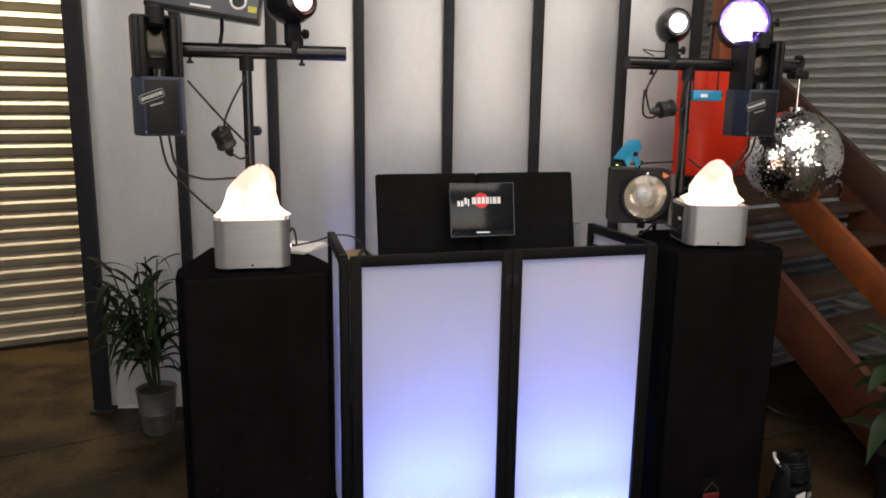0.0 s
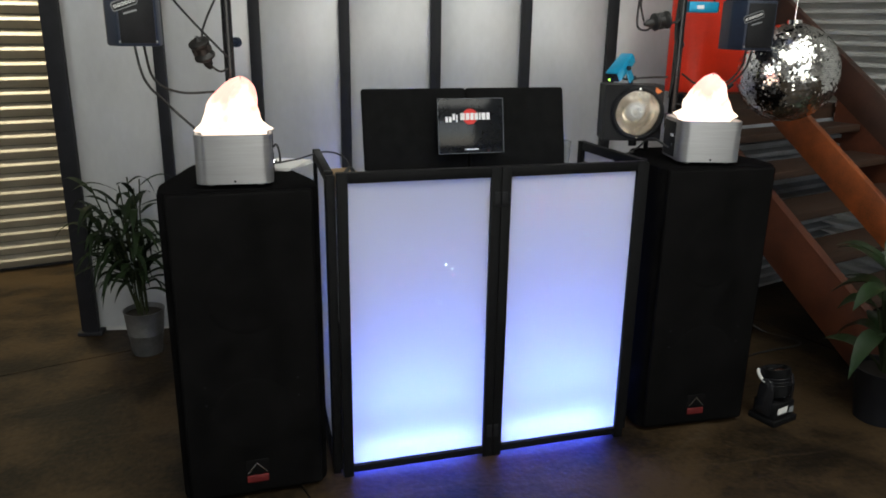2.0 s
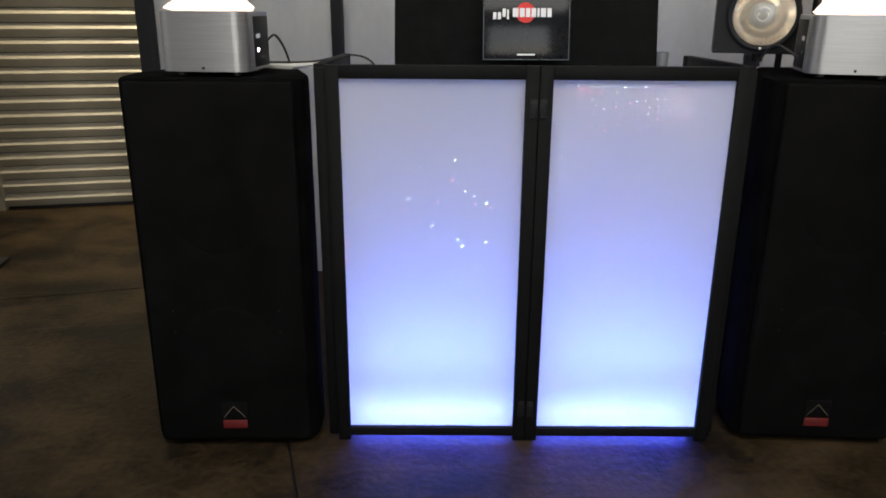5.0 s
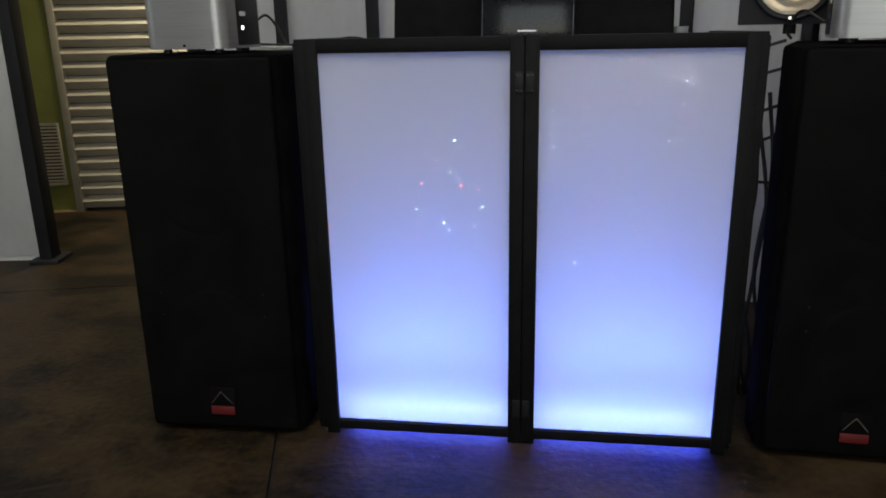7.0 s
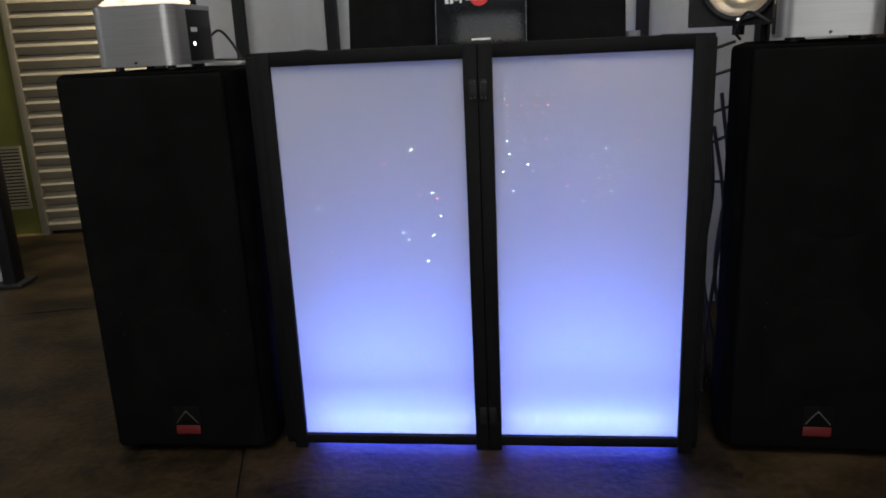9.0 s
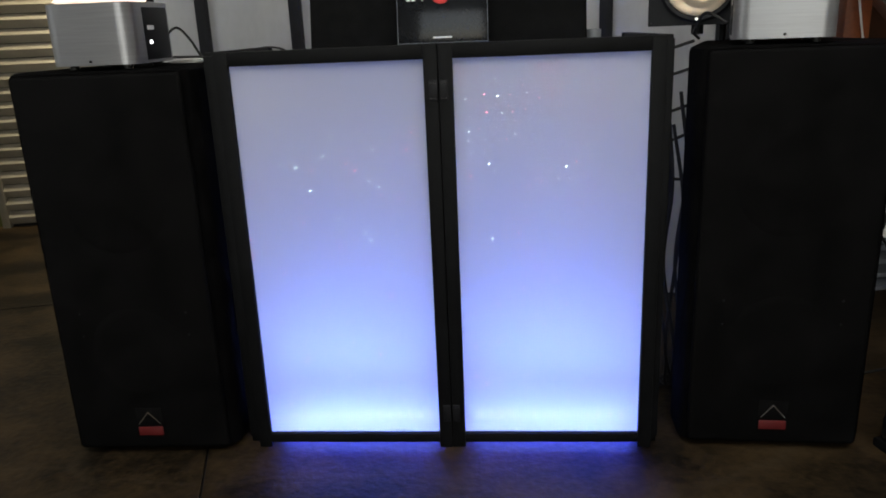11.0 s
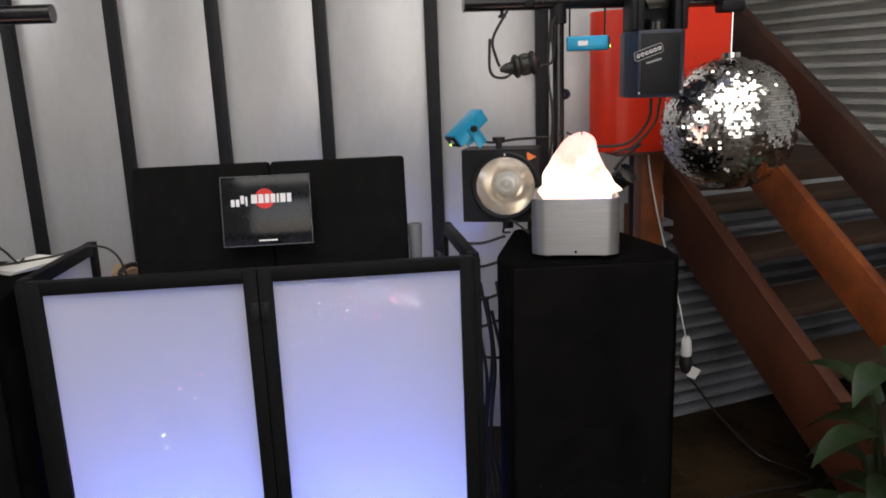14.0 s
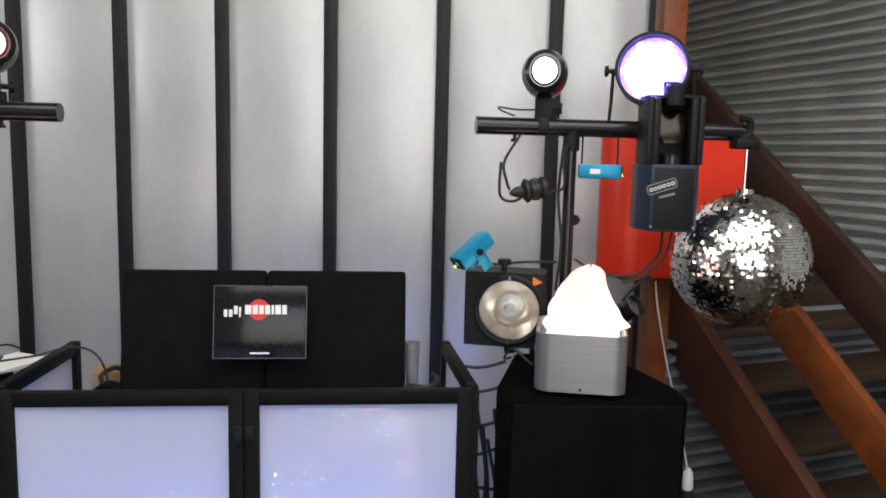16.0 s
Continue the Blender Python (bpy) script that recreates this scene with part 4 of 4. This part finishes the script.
for s in (-1, 1):
    part("ring_screw", cyl(B(), (0.02, -0.022, 0.135 + 0.115 * s), (0.02, -0.014, 0.135 + 0.115 * s), 0.005, 10), M_CHROME, fl)
part("warning_label", prism(B(), [(0.098, 0.222), (0.132, 0.238), (0.098, 0.256)], 0.001, 0.003, 0, Matrix(((1, 0, 0, 0), (0, 0, -1, 0), (0, 1, 0, 0), (0, 0, 0, 1)))), mat("orange_label", (0.75, 0.2, 0.04), 0.5, bump=0), fl)
part("top_knob", cyl(cyl(B(), (-0.01, 0.06, 0.265), (-0.01, 0.06, 0.285), 0.012, 12), (-0.01, 0.06, 0.285), (-0.01, 0.06, 0.305), 0.024, 16), M_BLACK, fl)
part("bottom_knob", cyl(B(), (0.02, 0.05, -0.03), (0.02, 0.05, 0.0), 0.02, 16), M_BLACK, fl)
part("stand_stem", cyl(B(), (0.1, 0.10, -1.34), (0.1, 0.10, 0.0), 0.012, 12), M_BLACK, fl)
part("stand_plate", box(B(), 0.0, 0.2, 0.02, 0.18, -1.35, -1.335, 0.003), M_BLACK, fl)
# small spot lamp behind the flame box
ss = thing("small_spotlight", pose(2.065, 2.90, 1.175, 0, 0, 0) @ Matrix.Diagonal((0.85, 0.85, 0.85, 1)), "small black spotlight on a short arm", "stage light")
SM = pose(0.05, 0.0, 0.20, 0, 0, 0) @ pose(0, 0, 0, 55, 0, 35)
part("can", lathe(B(), [(0.022, -0.06), (0.034, -0.045), (0.042, 0.05), (0.038, 0.05), (0.034, 0.0), (0.0, -0.01)], 24, SM), M_TUBE, ss)
part("lens", cyl(B(), SM @ Vector((0, 0, 0.035)), SM @ Vector((0, 0, 0.037)), 0.035, 20), M_TUBE, ss)
part("arm", tube(B(), [(0.03, 0, 0.24), (0.08, 0.01, 0.29), (0.14, 0.02, 0.33)], 0.006), M_BLACK, ss)
part("stem", cyl(B(), (-0.17, 0.07, 0.23), (0.03, 0.0, 0.21), 0.007, 12), M_BLACK, ss)

# effect box on the left bar
ub = thing("effect_light", pose(-0.085, 2.93, 2.03, 0, 8, -6), "grey metal effect light box with two lenses", "stage light")
part("housing", box(B(), -0.19, 0.19, -0.08, 0.10, 0.0, 0.13, 0.008), M_GREYBOX, ub)
part("trim", box(B(), -0.192, 0.192, -0.083, -0.07, -0.004, 0.012, 0.003), M_BLACK, ub)
for x in (-0.12, 0.12):
    part("lens_ring", lathe(B(), [(0.026, 0), (0.030, 0.004), (0.026, 0.008), (0.02, 0.004)], 24, pose(x, -0.08, 0.06, 90, 0, 0)), M_PRINTW, ub)
    part("lens", cyl(B(), (x, -0.087, 0.06), (x, -0.082, 0.06), 0.021, 20), M_TUBE, ub)
part("label", box(B(), 0.155, 0.185, -0.0815, -0.0798, 0.03, 0.05), mat("yellow_label", (0.5, 0.45, 0.05), 0.5, bump=0), ub)
part("print", box(B(), -0.04, 0.03, -0.0812, -0.0798, 0.02, 0.028), M_PRINTW, ub)
part("hanger", tube(B(), [(0.06, 0, 0.0), (0.065, 0, -0.05), (0.06, 0, -0.115)], 0.007), M_BLACK, ub)

# mirror ball
BALL = (2.493, 2.955, 1.503)
R = 0.217
ball = thing("mirror_ball", BALL, "large mirror ball with small square mirror tiles", "mirror ball")
part("core", lathe(B(), [(R * 0.985 * math.sin(math.pi * k / 24) if 0 < k < 24 else 0.0, -R * 0.985 * math.cos(math.pi * k / 24)) for k in range(25)], 48), M_BATTEN, ball)
rnd = random.Random(5)
bm = B()
nrow = 74
for j in range(nrow):
    th = math.pi * (j + 0.5) / nrow
    n = max(4, int(2 * math.pi * R * math.sin(th) / 0.0095))
    hz, hx = math.pi * R / nrow * 0.46, 2 * math.pi * R * math.sin(th) / n * 0.47
    for i in range(n):
        sp_ = 9 if rnd.random() < 0.4 else 2.4
        m = pose(0, 0, 0, 0, 0, 360 * i / n + 7 * j) @ pose(0, 0, 0, 0, math.degrees(th), 0) @ Matrix.Translation((0, 0, R)) @ pose(0, 0, 0, rnd.gauss(0, sp_), rnd.gauss(0, sp_), 0)
        bm.faces.new([bm.verts.new(m @ Vector(p)) for p in ((-hz, -hx, 0), (hz, -hx, 0), (hz, hx, 0), (-hz, hx, 0))])
tagged(part("mirror_tiles", bm, M_TILE, ball, "small square mirror tiles"), kind="stuff")
part("cap", cyl(B(), (0, 0, R - 0.005), (0, 0, R + 0.012), 0.03, 20), M_CHROME, ball)
part("chain", cyl(B(), (0, 0, R + 0.01), (0, 0, R + 0.143), 0.003, 8), M_CHROME, ball)
part("motor", box(B(), -0.05, 0.028, -0.03, 0.03, R + 0.138, R + 0.173, 0.008), M_BLACK, ball)
part("hook_clamp", tube(B(), [(-0.02, 0, R + 0.168), (0.002, 0, R + 0.188), (0.002, 0, R + 0.228), (-0.03, 0, R + 0.233)], 0.011), M_BLACK, ball)


# ---- cables ----
def cable(label, pts, r=0.0045, material=None):
    return tagged(part("cable", tube(B(), pts, r), material or M_CABLE), label, "cable")


def plug(m):
    t = thing("cable_connector", m, "black plug and socket hanging on a cable", "plug", "hanging connectors")
    part("plug_body", lathe(B(), [(0.006, -0.06), (0.016, -0.04), (0.02, 0.0), (0.02, 0.012)], 16, pose(0, 0, 0, 0, 0, 0)), M_CABLE, t)
    part("socket_body", lathe(B(), [(0.023, 0.012), (0.024, 0.035), (0.014, 0.055), (0.006, 0.07)], 16), M_CABLE, t)
    part("grip", box(B(), -0.034, 0.034, -0.014, 0.014, 0.005, 0.035, 0.008), M_CABLE, t)
    part("locking_ring", lathe(B(), [(0.026, -0.02), (0.037, -0.012), (0.037, -0.004), (0.025, 0.008), (0.025, 0.03), (0.037, 0.042), (0.037, 0.05), (0.026, 0.056)], 14), M_CABLE, t)
    return t


cable("black power lead of the flame lamp", [(0.175, 2.76, 1.25), (0.195, 2.80, 1.27), (0.21, 2.85, 1.235), (0.215, 2.91, 1.184), (0.20, 2.99, 1.178)], 0.004)
cable("black power lead of the flame lamp", [(1.775, 2.74, 1.22), (1.73, 2.80, 1.25), (1.72, 2.88, 1.20), (1.76, 2.98, 1.175)], 0.004)
plug(pose(1.79, 2.94, 1.715, 0, 80, 0))
plug(pose(-0.03, 2.90, 1.58, 25, -20, 0))
cable("black cable looping under the crossbar", [(1.76, 2.95, 1.885), (1.71, 2.94, 1.80), (1.72, 2.94, 1.74), (1.73, 2.94, 1.715)])
cable("black cable looping under the crossbar", [(1.70, 2.94, 1.80), (1.70, 2.94, 1.70), (1.74, 2.94, 1.68), (1.78, 2.94, 1.70)])
cable("black cable tied to the stand's pole", [(1.86, 2.94, 1.71), (1.90, 2.94, 1.73), (1.895, 2.94, 1.82), (1.91, 2.94, 1.86)])
cable("black cable running down the pole", [(1.895, 2.945, 1.85), (1.885, 2.945, 1.70), (1.90, 2.945, 1.55), (1.89, 2.95, 1.40)])
cable("black cable hanging from the scanner", [(2.20, 2.88, 1.60), (2.20, 2.90, 1.53), (2.14, 2.92, 1.46), (2.03, 2.95, 1.455), (1.95, 2.96, 1.50)])
cable("black cable hanging from the scanner", [(2.23, 2.88, 1.60), (2.22, 2.90, 1.52), (2.16, 2.92, 1.45), (2.10, 2.93, 1.43)])
cable("black cable between lamp and pole", [(1.66, 2.98, 1.50), (1.70, 3.0, 1.475), (1.80, 3.02, 1.48), (1.90, 2.99, 1.485)])
cable("black cable under the crossbar end", [(1.74, 2.95, 1.94), (1.70, 2.95, 1.955), (1.69, 2.95, 1.965), (1.75, 2.96, 1.96), (1.82, 2.96, 1.962)], 0.003)
cable("black cable hanging from the scanner", [(-0.255, 2.85, 1.63), (-0.23, 2.84, 1.50), (-0.17, 2.86, 1.42), (-0.09, 2.84, 1.34), (-0.02, 2.82, 1.28)])
cable("black cable hanging from the scanner", [(-0.225, 2.85, 1.63), (-0.20, 2.85, 1.50), (-0.12, 2.89, 1.45), (0.0, 2.90, 1.45), (0.05, 2.91, 1.45)])
cable("black cable slung to the pole", [(-0.15, 2.86, 1.80), (-0.05, 2.88, 1.68), (0.05, 2.91, 1.57)], 0.004)
cable("black cable hanging from the crossbar", [(0.05, 2.91, 1.82), (0.0, 2.90, 1.73), (-0.03, 2.90, 1.66), (-0.03, 2.90, 1.63)], 0.004)
cable("black cable hanging from the crossbar", [(-0.01, 2.905, 1.54), (0.02, 2.91, 1.52), (0.05, 2.92, 1.53)], 0.004)
for k, (z0, z1) in enumerate(((1.15, 1.17), (1.07, 1.09), (0.95, 0.98), (0.85, 0.89), (0.78, 0.74))):
    cable("black cable running behind the loudspeaker", [(1.58, 2.98, z0), (1.66, 2.96, (z0 + z1) / 2 - 0.012), (1.74, 2.95, z1)], 0.005)
rnd = random.Random(21)
for k in range(7):
    x = 1.625 + 0.018 * k
    z0 = 1.02 - 0.05 * (k % 3)
    cable("black cable hanging down behind the loudspeaker", [(x - 0.03, 2.93, z0), (x + rnd.uniform(-0.01, 0.02), 2.95, z0 - 0.25), (x + rnd.uniform(-0.02, 0.02), 2.96, 0.45), (x + rnd.uniform(-0.02, 0.03), 2.95, 0.16), (x + 0.03, 2.97, 0.008), (x + 0.10, 3.05, 0.008)], rnd.uniform(0.005, 0.008))
cable("black cable on the table behind the facade", [(0.14, 2.86, 1.185), (0.28, 2.98, 1.18), (0.40, 3.02, 1.20), (0.48, 3.00, 1.17), (0.52, 2.98, 1.06)], 0.0035)
cable("white cable hanging down the column", [(2.37, 3.345, 1.40), (2.39, 3.35, 1.27), (2.45, 3.38, 1.05), (2.53, 3.42, 0.82), (2.605, 3.46, 0.56)], 0.0038, M_PAPER)
tg = thing("power_plug", (2.61, 3.47, 0.455), "black power plug with a white tag on a hanging cable", "plug")
part("body", lathe(B(), [(0.01, 0.12), (0.02, 0.10), (0.024, 0.04), (0.02, 0.03)], 14), M_PRINTW, tg)
part("socket", lathe(B(), [(0.024, 0.03), (0.03, 0.0), (0.02, -0.04), (0.01, -0.05)], 14), M_CABLE, tg)
part("tag", box(B(), 0.03, 0.075, -0.01, -0.006, -0.05, 0.0, m=pose(0, 0, 0, 0, 30, 0)), M_PAPER, tg)
cable("black cable trailing to the floor", [(2.61, 3.47, 0.41), (2.68, 3.50, 0.32), (2.80, 3.50, 0.16), (2.95, 3.42, 0.006), (3.05, 3.2, 0.006), (2.75, 3.15, 0.006), (2.47, 3.07, 0.006), (2.25, 2.98, 0.006)], 0.006)

# moving head on the floor
mv = thing("floor_spot", pose(2.325, 2.54, 0, 0, 0, 15) @ Matrix.Diagonal((0.86, 0.86, 0.84, 1)), "small black floor spotlight with pale labels on its base", "stage light")
part("base", box(box(B(), -0.095, 0.095, -0.08, 0.08, 0.0, 0.035, 0.008), -0.08, 0.08, -0.068, 0.07, 0.03, 0.125, 0.014), M_FRAME, mv)
part("rating_label", box(B(), -0.062, 0.012, -0.071, -0.067, 0.066, 0.100), M_PAPER, mv, "white printed label")
part("warning_label", box(B(), 0.030, 0.066, -0.0705, -0.067, 0.058, 0.088), M_PLASTIC, mv, "small grey label")
for k in range(3):
    part("indicator", box(B(), -0.024 + 0.02 * k, -0.014 + 0.02 * k, -0.0645, -0.060, 0.155, 0.161), M_PRINTW, mv)
for s in (-1, 1):
    arm = part("yoke_arm", prism(B(), [(-0.045, 0.05), (0.045, 0.05), (0.040, 0.20), (0.026, 0.245), (0.0, 0.258), (-0.026, 0.245), (-0.040, 0.20)], 0.084 * s - 0.011, 0.084 * s + 0.011, 0.004, Matrix(((0, 0, 1, 0), (1, 0, 0, 0), (0, 1, 0, 0), (0, 0, 0, 1)))), M_TUBE, mv)
    part("pivot", cyl(B(), (0.094 * s, 0, 0.215), (0.105 * s, 0, 0.215), 0.02, 16), M_TUBE, arm)
HM = pose(0, 0, 0.205, -14, 0, 0)
part("head", lathe(B(), [(0.035, -0.075), (0.058, -0.06), (0.068, -0.01), (0.070, 0.05), (0.073, 0.055), (0.073, 0.088), (0.066, 0.09), (0.060, 0.088), (0.057, 0.06), (0.0, 0.055)], 32, HM), M_FRAME, mv)
for z in (0.0, 0.018, 0.036):
    part("cooling_rib", lathe(B(), [(0.068, z), (0.0735, z + 0.002), (0.0735, z + 0.006), (0.068, z + 0.008)], 28, HM), M_TUBE, mv)
part("lens", lathe(B(), [(0.057, 0.068), (0.045, 0.076), (0.022, 0.082), (0.0, 0.083)], 28, HM), M_CHROME, mv, "shiny lens")
part("lens_divider", box(B(), -0.058, 0.058, -0.003, 0.003, 0.078, 0.087, m=HM), M_FRAME, mv)
# added white arc in place of the highlight on the head's left rim
part("rim_highlight", tube(B(), [(0.088 * math.cos(radians(a)), 0.088 * math.sin(radians(a)) + 0.01, 0.262 - 0.0005 * abs(a - 120)) for a in range(120, 206, 12)], 0.0085, 10, 3), M_PAPER, mv, "pale curved strip standing in for light on its lens rim")

# ---- plants ----
def blade(bm, base, ang, length, width, rise, droop, fold=0.15, n=9):
    """One leaf: a folded ribbon that rises and bends over."""
    d, s = Vector((math.cos(ang), math.sin(ang), 0)), Vector((-math.sin(ang), math.cos(ang), 0))
    rows = []
    for i in range(n + 1):
        f = i / n
        p = Vector(base) + d * length * f * (1 - 0.25 * f * droop) + Vector((0, 0, length * (rise * f - droop * f * f)))
        w = width * math.sin(math.pi * min(1, 0.08 + 0.92 * f) ** 0.8) * 0.5
        up = Vector((0, 0, fold * w))
        rows.append((bm.verts.new(p - s * w + up), bm.verts.new(p), bm.verts.new(p + s * w + up)))
    for a, c in zip(rows, rows[1:]):
        bm.faces.new((a[0], a[1], c[1], c[0]))
        bm.faces.new((a[1], a[2], c[2], c[1]))
    return bm


palm = thing("potted_palm", pose(-0.445, 3.99, 0) @ Matrix.Diagonal((0.9, 0.9, 0.92, 1)), "dark green potted palm in a zinc bucket", "plant")
part("pot", lathe(B(), [(0.08, 0.0), (0.085, 0.01), (0.098, 0.12), (0.101, 0.125), (0.100, 0.13), (0.112, 0.255), (0.116, 0.262), (0.110, 0.262), (0.104, 0.23), (0.0, 0.23)], 32), M_ZINC, palm, "ribbed zinc bucket")
part("soil", cyl(B(), (0, 0, 0.225), (0, 0, 0.238), 0.103, 24), M_SOIL, palm)
rnd = random.Random(11)
for k in range(20):
    a = rnd.uniform(0, 6.283)
    h = rnd.uniform(0.36, 0.78)
    lean = rnd.uniform(0.05, 0.22)
    tip = Vector((lean * math.cos(a) - 0.03, lean * math.sin(a) * 0.6, 0.23 + h))
    part("stem", tube(B(), [(0.03 * math.cos(a), 0.03 * math.sin(a), 0.235), tuple(tip * 0.5 + Vector((0, 0, 0.14))), tuple(tip)], 0.004, 6, 3), M_STEM, palm)
    for q in range(7):
        f = 0.35 + 0.1 * q
        base = Vector((0.03 * math.cos(a), 0.03 * math.sin(a), 0.235)).lerp(tip, f)
        part("leaf", blade(B(), base, a + (1.0 if q % 2 else -1.0) * rnd.uniform(0.3, 1.1), rnd.uniform(0.17, 0.32), rnd.uniform(0.030, 0.046), rnd.uniform(0.4, 1.0), rnd.uniform(0.5, 1.3)), M_LEAF, palm)
for a, h in ((3.0, 0.78), (3.4, 0.72), (2.7, 0.66)):
    part("leaf", blade(B(), (-0.05, 0, h - 0.1), a, 0.38, 0.02, 0.7, 0.62), M_LEAF, palm)

broad = thing("potted_plant", (2.80, 2.42, 0), "broad-leaved green potted plant beside the stairs", "plant")
part("pot", lathe(B(), [(0.10, 0.0), (0.13, 0.24), (0.14, 0.25), (0.125, 0.25), (0.12, 0.22), (0.0, 0.22)], 28), M_BLACK, broad)
part("soil", cyl(B(), (0, 0, 0.215), (0, 0, 0.228), 0.12, 20), M_SOIL, broad)
for k in range(26):
    a = 2.4 * k + rnd.uniform(-0.3, 0.3)
    h = 0.30 + 0.55 * (k / 26) + rnd.uniform(-0.05, 0.05)
    st = Vector((0.08 * math.cos(a), 0.08 * math.sin(a), h))
    part("stem", tube(B(), [(0.02 * math.cos(a), 0.02 * math.sin(a), 0.225), tuple(st * 0.6 + Vector((0, 0, 0.09))), tuple(st)], 0.005, 6, 3), M_STEM, broad)
    part("leaf", blade(B(), st, a, rnd.uniform(0.20, 0.30), rnd.uniform(0.085, 0.125), rnd.uniform(0.1, 0.8), rnd.uniform(0.3, 0.9), 0.35), M_LEAF2, broad)
